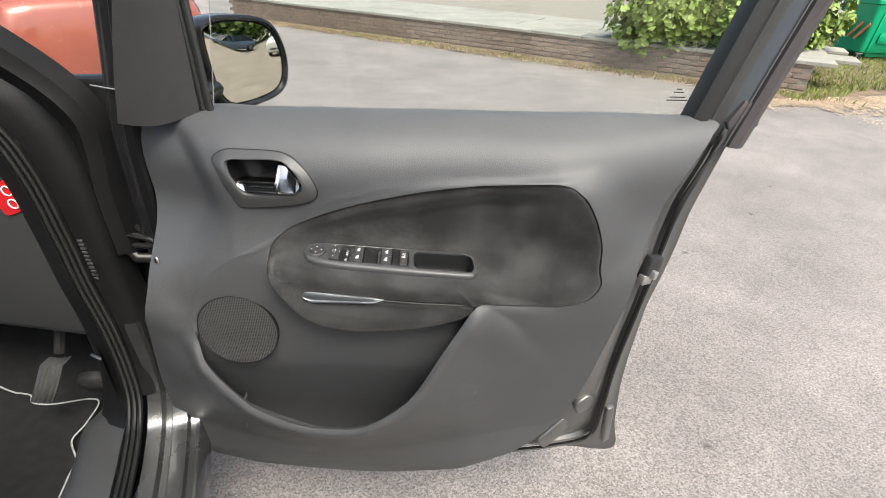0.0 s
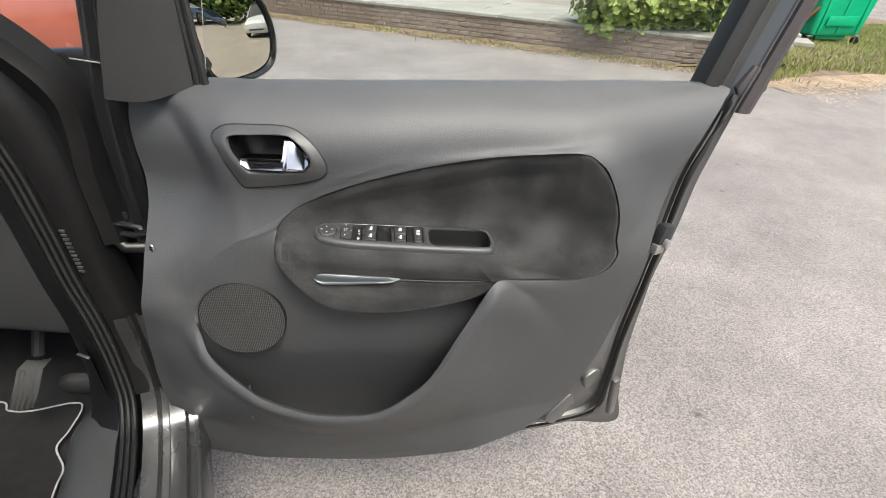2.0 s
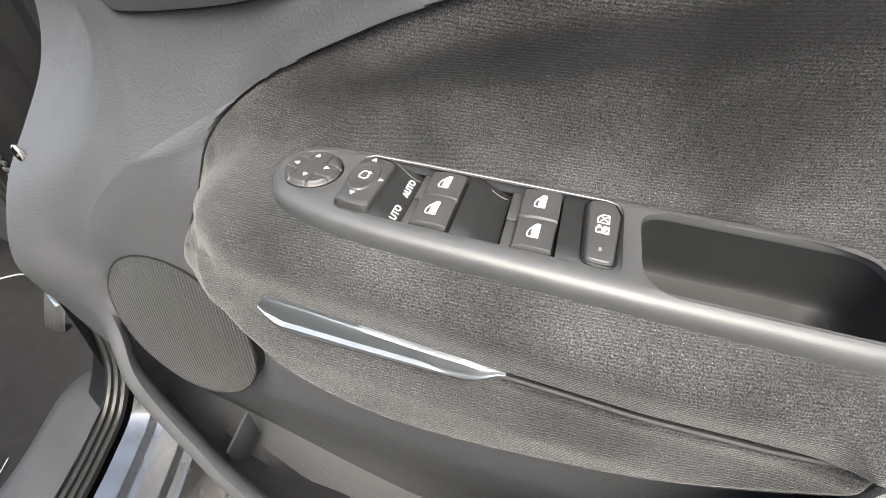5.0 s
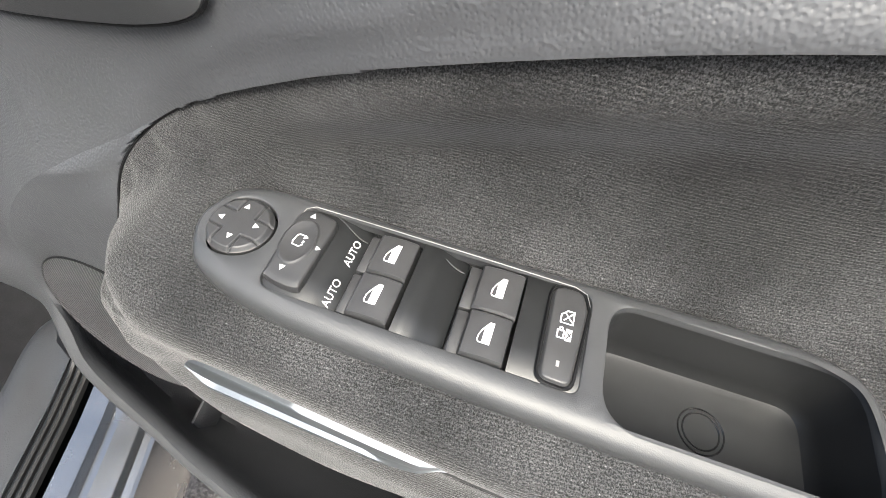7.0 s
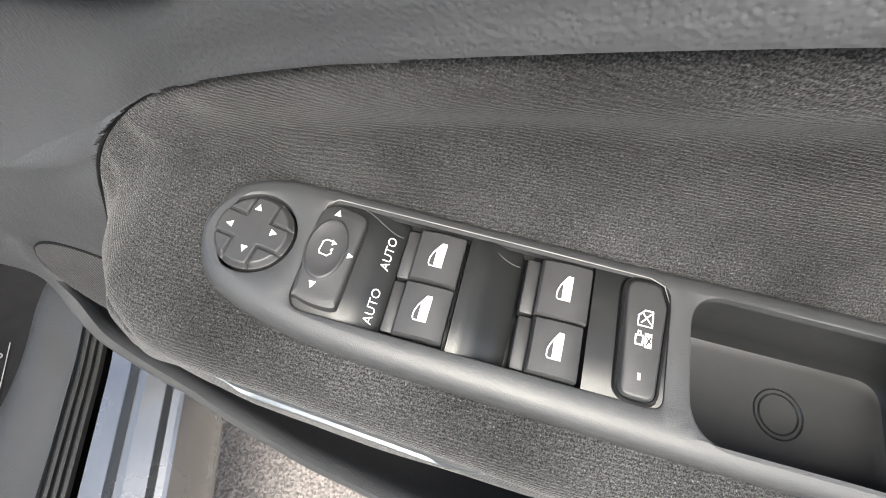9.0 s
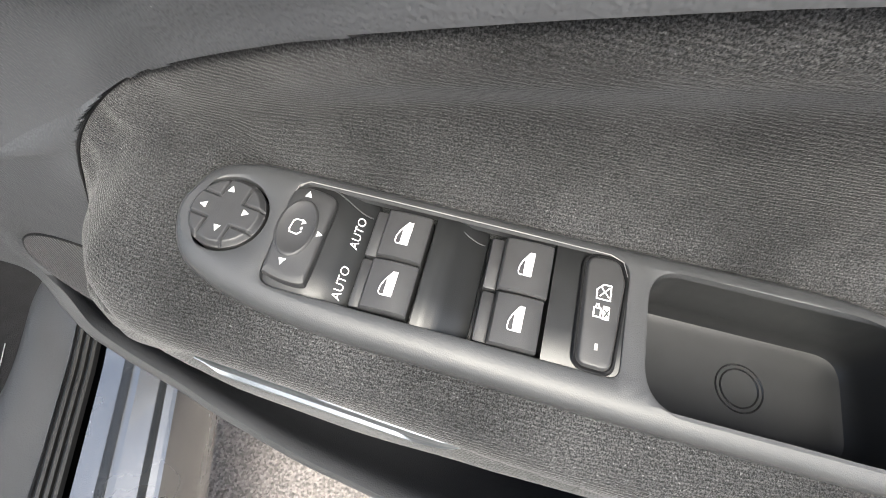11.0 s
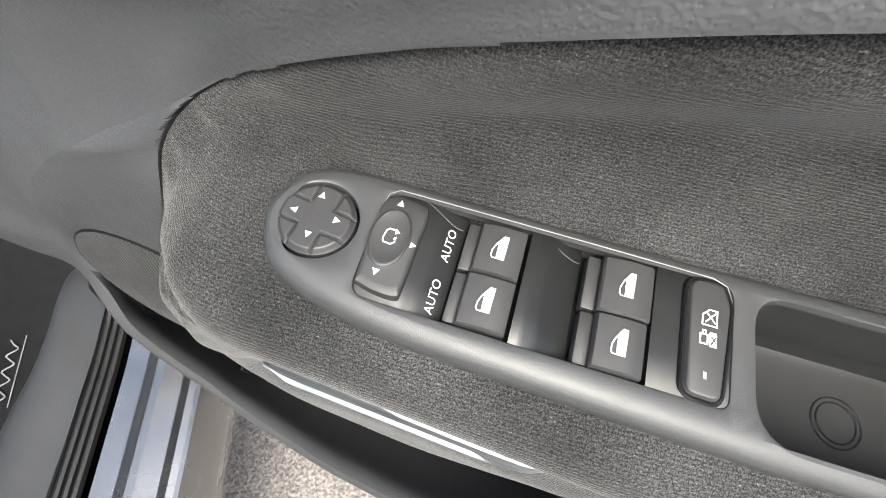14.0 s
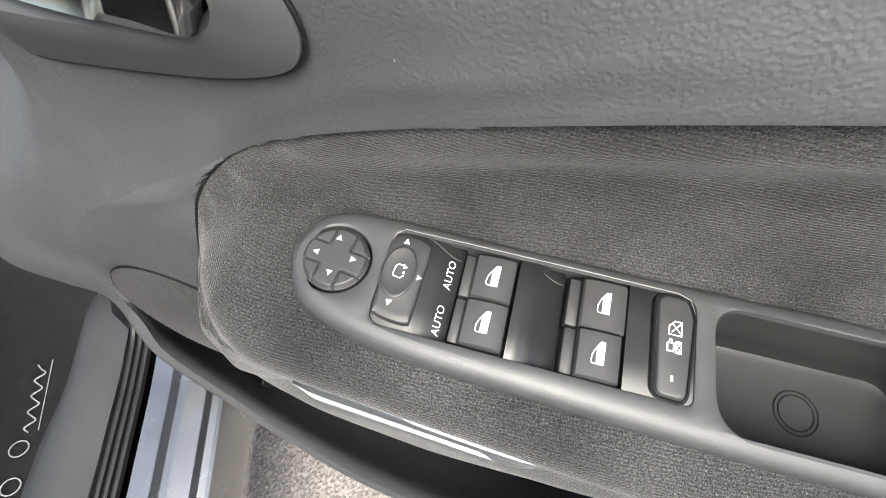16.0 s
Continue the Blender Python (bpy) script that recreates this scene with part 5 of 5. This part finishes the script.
# warning sticker on the dashboard end
bm = bmesh.new()
prism(bm, rounded([(-0.035, -0.03), (0.02, -0.03), (0.035, 0.0), (0.02, 0.03), (-0.035, 0.03)], 0.008), pose(-0.815, 0.648, 1.045, 90, -20, 0), 0.001, 0.0002)
sticker = part("warning_sticker", bm, STICKER, car, "red and white warning sticker")
for dz in (0.013, -0.013):
    bm = bmesh.new()
    tube(bm, [(-0.812 + 0.009 * math.cos(t), 0.6462, 1.045 + dz + 0.009 * math.sin(t)) for t in np.linspace(0, math.tau, 24)], 0.0014, 6, caps=False)
    part("sticker_ring", bm, WHITE, sticker)

# floor mat with light stitching and a woven mark drawn as plain strokes
mat_out = spline([(-1.5, 0.74), (-1.22, 0.775), (-1.16, 0.745), (-1.10, 0.742), (-1.01, 0.765), (-0.975, 0.75), (-0.965, 0.68), (-0.965, 0.63), (-0.915, 0.575), (-0.90, 0.52), (-0.85, 0.38), (-0.72, 0.1), (-0.66, -0.1), (-1.5, -0.15)], 120)
bm = bmesh.new()
vs = grid(bm, [[(x, y, 0.347) for x, y in mat_out], [(x, y, 0.357) for x, y in mat_out], [(x * 0.996 - 0.004, y * 0.99 + 0.004, 0.36) for x, y in mat_out]], True)
bm.faces.new(vs[-1])
floor_mat = part("floor_mat", bm, CARPET, None, "")
tagged(floor_mat, "black carpet floor mat with grey stitched edge", "floor mat")
bm = bmesh.new()
tube(bm, [(x * 0.997 - 0.003, y * 0.99 + 0.004, 0.3615) for x, y in mat_out] + [(mat_out[0][0] * 0.997 - 0.003, mat_out[0][1] * 0.99 + 0.004, 0.3615)], 0.0022, 6, caps=False)
part("stitching", bm, THREAD, floor_mat)
org, du, dv = Vector((-0.905, 0.352, 0.364)), Vector((-0.064, 0.112, 0)).normalized(), Vector((-0.112, -0.064, 0)).normalized()
wav = [org + du * (0.0095 * k) + dv * (0.010 * math.sin(k * 2.1) + 0.018) for k in range(14)]
strokes = [(spline([tuple(p) for p in wav], 60, False), 0.0014), ([org + du * t for t in (0.0, 0.128)], 0.0009)]
for c in (-0.025, -0.085):
    strokes.append(([org + du * (c + 0.013 * math.cos(t)) + dv * (0.017 * math.sin(t) + 0.028) for t in np.linspace(0, math.tau, 20)], 0.0012))
for line, radius in strokes:
    bm = bmesh.new()
    tube(bm, [tuple(p) for p in line], radius, 5)
    part("woven_stroke", bm, THREAD, floor_mat)

# ---- the car park ----
def ground_z(x, y):
    """The tarmac falls gently to one side."""
    return -0.035 * np.clip(x, -12, 12)


bm = bmesh.new()
xs = np.concatenate([[-1500, -300, -60, -20], np.linspace(-12, 12, 49), [20, 60, 300, 1500]])
ys = np.concatenate([[-1500, -300, -60, -20], np.linspace(-6, 16, 45), [30, 80, 300, 1500]])
grid(bm, [[(x, y, float(ground_z(x, y)) + 0.012 * noise.noise(Vector((x * 0.7, y * 0.7, 0)))) for x in xs] for y in ys])
ground = part("ground", bm, ASPHALT)
tagged(ground, "worn pale grey tarmac of a car park", "ground", kind="structure")

# low brick retaining wall with paving behind
WA, WB = Vector((-5.6, 12.6, 0)), Vector((5.0, 7.0, 0))
wd = (WB - WA).normalized()
wn_ = Vector((-wd.y, wd.x, 0))
wl = (WB - WA).length
WH = 0.46


def wall_pt(s, out, z):
    p = WA + wd * s + wn_ * out
    return Vector((p.x, p.y, float(ground_z(p.x, p.y)) + z))


bm = bmesh.new()
rows = []
for s in np.linspace(0, wl, 20):
    rows.append([wall_pt(s, 0.012, -0.1), wall_pt(s, 0.012, WH), wall_pt(s, 0.22, WH), wall_pt(s, 0.22, -0.1)])
vs = grid(bm, rows, True)
bm.faces.new(vs[0])
bm.faces.new(vs[-1][::-1])
wall = part("brick_wall", bm, MORTAR)
tagged(wall, "low weathered brick retaining wall", "wall", kind="structure")

# raised paving
bm = bmesh.new()
rows = [[wall_pt(s, o, WH - 0.03) for o in (0.2, 1.5, 4, 12)] for s in np.linspace(0, wl, 14)]
grid(bm, rows)
paving = part("pavement", bm, MORTAR)
tagged(paving, "raised pavement of pale concrete slabs", "pavement", kind="structure")

# wheeled bin
def wheeled_bin(at, turn):
    m = Matrix.Translation(at) @ pose(0, 0, 0, 0, 0, turn)
    b = thing("wheeled_bin", "large green wheeled bin with orange stripes standing on grass", "bin", at)
    bm = bmesh.new()
    rows = []
    for z, f in ((0.20, 0.80), (0.23, 0.85), (0.5, 0.89), (0.9, 0.95), (1.12, 0.985), (1.14, 1.03), (1.20, 1.03), (1.20, 0.97)):
        loop = rounded([(-0.68 * f, -0.50 * f), (0.68 * f, -0.50 * f), (0.68 * f, 0.50 * f), (-0.68 * f, 0.50 * f)], 0.09)
        rows.append([m @ Vector((x, y, z)) for x, y in loop])
    vs = grid(bm, rows, True)
    bm.faces.new(vs[0][::-1])
    part("body", bm, BINGREEN, b)
    bm = bmesh.new()
    rows = []
    for k in range(9):
        t = math.pi * k / 8
        rows.append([m @ Vector((x, -0.5 * math.cos(t), 1.20 + 0.26 * math.sin(t))) for x in np.linspace(-0.68, 0.68, 6)])
    grid(bm, rows)
    part("lid", bm, BINGREEN, b)
    for x in (-0.45, 0.0, 0.45):
        bm = bmesh.new()
        box(bm, m @ pose(x, -0.462, 0.62, 4), (0.05, 0.03, 0.75), 0.012)
        part("rib", bm, BINGREEN, b)
    bm = bmesh.new()
    box(bm, m @ pose(0, -0.475, 0.50, 3), (0.7, 0.012, 0.20), 0.005)
    part("front_panel", bm, BINGREEN, b)
    bm = bmesh.new()
    box(bm, m @ pose(0, -0.06, 0.16), (0.72, 0.55, 0.1), 0.03)
    part("belly", bm, BINGREEN, b)
    for x, y in ((-0.56, -0.38), (0.56, -0.38), (-0.56, 0.38), (0.56, 0.38)):
        bm = bmesh.new()
        mw = m @ pose(x, y, 0.085, 0, 90, 25)
        rows = []
        for f, h in ((0.3, -0.022), (0.85, -0.022), (1, -0.014), (1, 0.014), (0.85, 0.022), (0.3, 0.022)):
            rows.append([mw @ Vector((0.085 * f * math.cos(t), 0.085 * f * math.sin(t), h)) for t in np.linspace(0, math.tau, 28, endpoint=False)])
        vs = grid(bm, rows, True)
        bm.faces.new(vs[0])
        bm.faces.new(vs[-1])
        wh = part("wheel", bm, RUBBER, b)
        bm = bmesh.new()
        for o in (-0.03, 0.03):
            box(bm, mw @ pose(-0.05, 0.0, o), (0.13, 0.035, 0.005), 0.002)
        box(bm, m @ pose(x, y, 0.19), (0.11, 0.09, 0.02), 0.004)
        part("fork", bm, STEEL, wh)
    for k in range(4):
        for sx in (-1,):
            bm = bmesh.new()
            box(bm, m @ pose(sx * 0.655, -0.33 + 0.2 * k, 0.62 + 0.02 * k, 40, 4, 0), (0.006, 0.06, 0.4), 0.002)
            part("stripe", bm, ORANGE, b)
    return b


wheeled_bin((9.1, 11.3, -0.32), 2)


# generic parked cars, seen past the pillar and in the mirror
def parked_car(name, label, paint, at, turn, length=4.1, height=1.5):
    m = Matrix.Translation(at) @ pose(0, 0, 0, 0, 0, turn)
    c = thing(name, label, "car", at, "parked cars")
    L, H = length / 2, height
    prof = [(-L, 0.32, 0.62, 0.70), (-L + 0.08, 0.25, 0.75, 0.80), (-L + 0.5, 0.22, 0.88, 0.84), (-L + 1.0, 0.20, 0.95, 0.86), (0, 0.20, 0.97, 0.87), (L - 0.9, 0.20, 0.98, 0.87), (L - 0.25, 0.24, 0.98, 0.84), (L - 0.05, 0.3, 0.92, 0.76), (L, 0.36, 0.8, 0.68)]
    pr = spline(prof, 40, False)
    bm = bmesh.new()
    rows = []
    for x, z0, z1, w in pr:
        row = []
        for u, v in ((0, 0), (0.8, 0), (0.95, 0.06), (1.0, 0.25), (1.0, 0.55), (0.965, 0.80), (0.90, 0.95), (0.7, 1.0), (0, 1.03)):
            row.append((w * u, z0 + (z1 - z0) * v))
        full = [(-a, b) for a, b in row[:0:-1]] + row
        rows.append([m @ Vector((x, a, b)) for a, b in full])
    vs = grid(bm, rows)
    bm.faces.new(vs[0])
    bm.faces.new(vs[-1][::-1])
    part("body", bm, paint, c)
    cab = [(-L + 0.95, 0.90, 0.94), (-L + 1.5, 0.80, 1.28), (-L + 1.95, 0.70, H - 0.03), (0.4, 0.69, H), (L - 0.9, 0.66, H - 0.05), (L - 0.35, 0.66, 1.2), (L - 0.12, 0.70, 0.93)]
    cb = spline(cab, 30, False)
    bm = bmesh.new()
    grid(bm, [[m @ Vector((x, a, b)) for a, b in ((-0.80, 0.9), (-w * 0.99 + 0.02, min(z, 1.3) - 0.02), (-w * 0.9, z - 0.015), (0, z), (w * 0.9, z - 0.015), (w * 0.99 - 0.02, min(z, 1.3) - 0.02), (0.80, 0.9))] for x, w, z in cb])
    part("glasshouse", bm, DARKGLASS, c)
    bm = bmesh.new()
    grid(bm, [[m @ Vector((x, a, b + 0.012)) for a, b in ((-w * 0.93, z - 0.03), (-w * 0.6, z), (0, z + 0.01), (w * 0.6, z), (w * 0.93, z - 0.03))] for x, w, z in spline([(-L + 1.9, 0.72, H - 0.03), (0.4, 0.7, H), (L - 0.85, 0.67, H - 0.05)], 16, False)])
    part("roof", bm, paint, c)
    for x0, x1 in ((-L + 0.95, -L + 1.95), (0.15, 0.2), (L - 0.3, L - 0.85)):
        for s in (-1, 1):
            bm = bmesh.new()
            tube(bm, [m @ Vector((x0, s * 0.80, 0.95)), m @ Vector(((x0 + x1) / 2, s * 0.76, 1.24)), m @ Vector((x1, s * 0.68, H - 0.03))], 0.035, 8)
            part("pillar", bm, paint, c)
    for x in (-L + 0.78, L - 0.78):
        for s in (-1, 1):
            mw = m @ pose(x, s * 0.79, 0.31, 90)
            bm = bmesh.new()
            rows = []
            for f, h in ((0.62, -0.10), (0.95, -0.10), (1, -0.06), (1, 0.06), (0.95, 0.10), (0.62, 0.10)):
                rows.append([mw @ Vector((0.31 * f * math.cos(t), 0.31 * f * math.sin(t), h)) for t in np.linspace(0, math.tau, 36, endpoint=False)])
            vs = grid(bm, rows, True)
            bm.faces.new(vs[0])
            bm.faces.new(vs[-1])
            wh = part("wheel", bm, RUBBER, c)
            bm = bmesh.new()
            for k in range(5):
                box(bm, mw @ pose(0, 0, -s * 0.105, 0, 0, 72 * k) @ pose(0.1, 0, 0), (0.18, 0.05, 0.02), 0.006)
            rows = [[mw @ Vector((r * math.cos(t), r * math.sin(t), -s * h)) for t in np.linspace(0, math.tau, 36, endpoint=False)] for r, h in ((0.165, 0.10), (0.17, 0.112), (0.195, 0.112), (0.2, 0.10))]
            grid(bm, rows, True)
            part("rim", bm, STEEL, wh)
    for s in (-1, 1):
        bm = bmesh.new()
        rows = []
        for f, d in ((1, 0.0), (0.9, -0.035), (0.5, -0.05), (0.05, -0.055)):
            rows.append([m @ Vector((-L + 0.16 + d + 0.14 * max(0, math.cos(t)) * f, s * (0.62 + 0.15 * f * math.cos(t)), 0.70 + 0.075 * f * math.sin(t))) for t in np.linspace(0, math.tau, 24, endpoint=False)])
        grid(bm, rows, True)
        part("headlamp", bm, LAMPGLASS, c)
        bm = bmesh.new()
        box(bm, m @ pose(-0.45, s * 0.95, 1.02), (0.12, 0.16, 0.13), 0.04)
        part("wing_mirror", bm, paint, c)
    bm = bmesh.new()
    box(bm, m @ pose(-L + 0.04, 0, 0.42), (0.08, 1.1, 0.14), 0.03)
    part("lower_grille", bm, DARK, c)
    return c


parked_car("red_car", "glossy orange-red parked hatchback", REDPAINT, (-4.5, 5.4, 0.2), -38)
parked_car("blue_car", "blue-grey parked hatchback by the hedge", BLUEPAINT, (19.5, 5.6, -0.42), 65)
parked_car("silver_car", "silver parked car beside grass", WHITEPAINT, (13.0, 8.1, -0.42), 40, 4.3, 1.6)
parked_car("grey_car", "grey parked car beside the hedge", STEEL, (22.5, 1.6, -0.42), 75)


# leaves: one function for the shrub and the far hedge
def leaf_cloud(bm, count, place, size, rng):
    for _ in range(count):
        p, nrm = place(rng)
        nrm = (Vector(nrm) + Vector(rng.normal(0, 0.55, 3))).normalized()
        t = nrm.orthogonal().normalized()
        t = Matrix.Rotation(rng.uniform(0, math.tau), 3, nrm) @ t
        s = nrm.cross(t)
        w = size * rng.uniform(0.6, 1.25)
        p = Vector(p)
        v = [bm.verts.new(p + t * (w * a) + s * (w * b) + nrm * (w * c)) for a, b, c in
             ((-0.5, 0, 0), (-0.15, 0.42, 0.05), (0.1, 0.22, -0.02), (0.3, 0.36, 0.04), (0.6, 0, -0.12), (0.3, -0.36, 0.04), (0.1, -0.22, -0.02), (-0.15, -0.42, 0.05))]
        bm.faces.new((v[0], v[1], v[2], v[6], v[7]))
        bm.faces.new((v[2], v[3], v[4], v[5], v[6]))


def shrub(at, radii, count, size, name="shrub", label="leafy green shrub at the end of the wall"):
    rng = np.random.default_rng(7)
    sh = thing(name, label, "shrub", at)
    base = Vector(at)
    lobes = [(Vector((rng.uniform(-0.6, 0.6) * radii[0], rng.uniform(-0.5, 0.5) * radii[1], rng.uniform(0.3, 0.9) * radii[2])), rng.uniform(0.35, 0.6)) for _ in range(11)]
    def place(r):
        c, f = lobes[r.integers(len(lobes))]
        d = r.normal(0, 1, 3)
        d /= np.linalg.norm(d)
        k = f * r.uniform(0.7, 1.03)
        q = base + c + Vector((d[0] * k * radii[0], d[1] * k * radii[1], d[2] * k * radii[2] * 0.8))
        q.z = max(q.z, base.z + 0.03)
        return q, (d[0], d[1], abs(d[2]) + 0.5)
    bm = bmesh.new()
    leaf_cloud(bm, count, place, size, rng)
    part("crown", bm, LEAF, sh, normals=False, smooth=False)
    # inner leaves, their shade put into the darker green
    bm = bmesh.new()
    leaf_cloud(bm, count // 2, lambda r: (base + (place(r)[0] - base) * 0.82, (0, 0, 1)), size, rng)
    part("inner_leaves", bm, LEAF_SHADED, sh, normals=False, smooth=False)
    for k in range(6):
        bm = bmesh.new()
        e = Vector((rng.uniform(-0.5, 0.5) * radii[0], rng.uniform(-0.5, 0.5) * radii[1], radii[2] * rng.uniform(0.7, 1.1)))
        path = [base + e * t + Vector((0.05 * math.sin(3 * t + k), 0, 0)) for t in np.linspace(0, 1, 7)]
        tube(bm, path, list(np.linspace(0.028, 0.008, 7)), 7)
        part("stem", bm, BARK, sh)
    return sh


shrub((4.35, 8.35, -0.16), (1.75, 1.15, 1.5), 11000, 0.145)
shrub((29.5, 7.0, -0.5), (4.2, 13.0, 5.5), 8000, 0.5, "hedge", "tall green hedge beyond the parked cars")

# grass verge, litter and chips
def blades(name, label, mat, count, place, height, cat="grass"):
    rng = np.random.default_rng(11)
    verts, faces = [], []
    for _ in range(count):
        x, y = place(rng)
        z = float(ground_z(x, y)) + 0.005
        h, w, t = height * rng.uniform(0.5, 1.3), 0.006 * rng.uniform(0.7, 1.6), rng.uniform(0, math.tau)
        lx, ly = rng.normal(0, 0.4, 2) * h
        cx, cy = math.cos(t) * w, math.sin(t) * w
        k = len(verts)
        verts += [(x - cx, y - cy, z), (x + cx, y + cy, z), (x + lx * 0.4 + cx * 0.7, y + ly * 0.4 + cy * 0.7, z + h * 0.6), (x + lx * 0.4 - cx * 0.7, y + ly * 0.4 - cy * 0.7, z + h * 0.6), (x + lx, y + ly, z + h)]
        faces += [(k, k + 1, k + 2, k + 3), (k + 3, k + 2, k + 4)]
    me = bpy.data.meshes.new(name)
    me.from_pydata(verts, [], faces)
    me.materials.append(mat)
    return tagged(new(name, me), label, cat, kind="stuff")


def verge(r):
    x = r.uniform(4.6, 14)
    return x, r.uniform(6.9 + 0.32 * (x - 5) + 0.25 * math.sin(x * 2.2), 15)


bm = bmesh.new()
grid(bm, [[(x, 6.75 + 0.32 * (x - 5) + (8.5) * t + 0.2 * math.sin(x * 2.2) * (1 - t), float(ground_z(x, 0)) + 0.014 + 0.03 * sstep(0, 0.15, t)) for x in np.linspace(4.4, 15, 40)] for t in np.linspace(0, 1, 14)])
tagged(part("verge", bm, SOIL), "soil of the grass verge", "ground", kind="structure")
blades("grass", "rough green grass of the verge", GRASS, 42000, verge, 0.10)
blades("dry_grass", "dry straw among the verge grass", DRYGRASS, 5000, verge, 0.10)
blades("wall_weeds", "dry weeds along the foot of the wall", DRYGRASS, 5000, lambda r: (lambda p: (p.x, p.y))(wall_pt(r.uniform(0.5, wl), -abs(r.normal(0, 0.16)) - 0.02, 0)), 0.055)
blades("wall_grass", "green tufts along the foot of the wall", GRASS, 700, lambda r: (lambda p: (p.x, p.y))(wall_pt(r.uniform(3.5, wl) + 0.5 * r.normal(), -abs(r.normal(0, 0.13)) - 0.02, 0)), 0.07)


def litter(name, label, mat, count, place, size):
    rng = np.random.default_rng(5)
    verts, faces = [], []
    for _ in range(count):
        x, y = place(rng)
        z = float(ground_z(x, y)) + rng.uniform(0.013, 0.02)
        t, a, b = rng.uniform(0, math.tau), size * rng.uniform(0.5, 1.3), size * rng.uniform(0.25, 0.6)
        ux, uy, tl = math.cos(t), math.sin(t), rng.normal(0, 0.25)
        k = len(verts)
        for p, q, h in ((-1, -0.4, 0), (0, -1, tl), (1, -0.3, 0.1), (0.9, 0.5, tl), (-0.2, 1, 0.2), (-0.9, 0.5, 0)):
            verts.append((x + ux * a * p - uy * b * q, y + uy * a * p + ux * b * q, z + size * 0.4 * abs(h)))
        faces.append(tuple(range(k, k + 6)))
    me = bpy.data.meshes.new(name)
    me.from_pydata(verts, [], faces)
    me.materials.append(mat)
    return tagged(new(name, me), label, "litter", kind="stuff")


litter("leaf_litter", "pale dry leaves along the wall", CHIPS, 5000, lambda r: (lambda p: (p.x, p.y))(wall_pt(r.uniform(0.2, wl), -abs(r.normal(0, 0.22)) - 0.01, 0)), 0.022)


def chip_place(r):
    x = r.uniform(4.0, 9.5)
    e = 6.6 + 0.32 * (x - 5)
    return x, e - abs(r.normal(0, 0.45)) * (1 if x > 4.8 else 0.4) + 0.25


litter("wood_chips", "pale wood chips spilling from the verge", CHIPS, 9000, chip_place, 0.025)
bm = bmesh.new()
grid(bm, [[wall_pt(s, 0.012 - 0.32 * t * (0.7 + 0.3 * math.sin(s * 3.1)), 0.016 + 0.05 * (1 - t) ** 2) for s in np.linspace(0, wl, 60)] for t in np.linspace(0, 1, 6)])
tagged(part("wall_soil", bm, SOIL), "soil and litter at the wall's foot", "ground", kind="structure")

# bricks of the wall (one shared mesh) and slabs of the pavement
bm = bmesh.new()
box(bm, Matrix.Identity(4), (0.215, 0.10, 0.063), 0.006, 1)
first = part("brick", bm, BRICK, wall)
brick_mesh = first.data
rng = np.random.default_rng(3)
ang = math.atan2(wd.y, wd.x)
made = 0
for row in range(6):
    s = 5.2 + (0.1125 if row % 2 else 0)
    while s < wl:
        p = wall_pt(s, 0.045 + rng.normal(0, 0.004), 0.04 + 0.075 * row)
        b = first if not made else new("brick", brick_mesh)
        b.parent = wall
        b.matrix_basis = Matrix.Translation(p) @ Euler((rng.normal(0, 0.02), rng.normal(0, 0.01), ang)).to_matrix().to_4x4() @ Matrix.Scale(rng.uniform(0.95, 1.0), 4)
        s += 0.2265
        made += 1
verts, faces = [], []
for row in range(6):
    s = 0.0 + (0.1125 if row % 2 else 0)
    while s < 5.15:
        k = len(verts)
        for h in (-0.031, 0.031):
            for a, o in ((-0.106, -0.004), (0.106, -0.004), (0.106, 0.05), (-0.106, 0.05)):
                verts.append(wall_pt(s + a, o, 0.04 + 0.075 * row + h))
        faces += [(k, k + 1, k + 5, k + 4), (k + 4, k + 5, k + 6, k + 7), (k, k + 4, k + 7, k + 3), (k + 1, k + 2, k + 6, k + 5)]
        s += 0.2265
me = bpy.data.meshes.new("far_bricks")
me.from_pydata(verts, [], faces)
me.materials.append(BRICK)
far = new("far_bricks", me)
far.parent = wall
tagged(far, kind="stuff")
bm = bmesh.new()
box(bm, Matrix.Identity(4), (0.892, 0.592, 0.05), 0.006, 1)
first = part("slab", bm, SLAB, paving)
slab_mesh, made = first.data, 0
for row in range(5):
    s = 0.45 if row % 2 else 0.1
    while s < wl + 0.3:
        p = wall_pt(s, 0.27 + 0.6 * row, WH - 0.005 + rng.normal(0, 0.003))
        b = first if not made else new("slab", slab_mesh)
        b.parent = paving
        b.matrix_basis = Matrix.Translation(p) @ Euler((rng.normal(0, 0.004), rng.normal(0, 0.004) + 0.03, ang)).to_matrix().to_4x4()
        s += 0.9
        made += 1
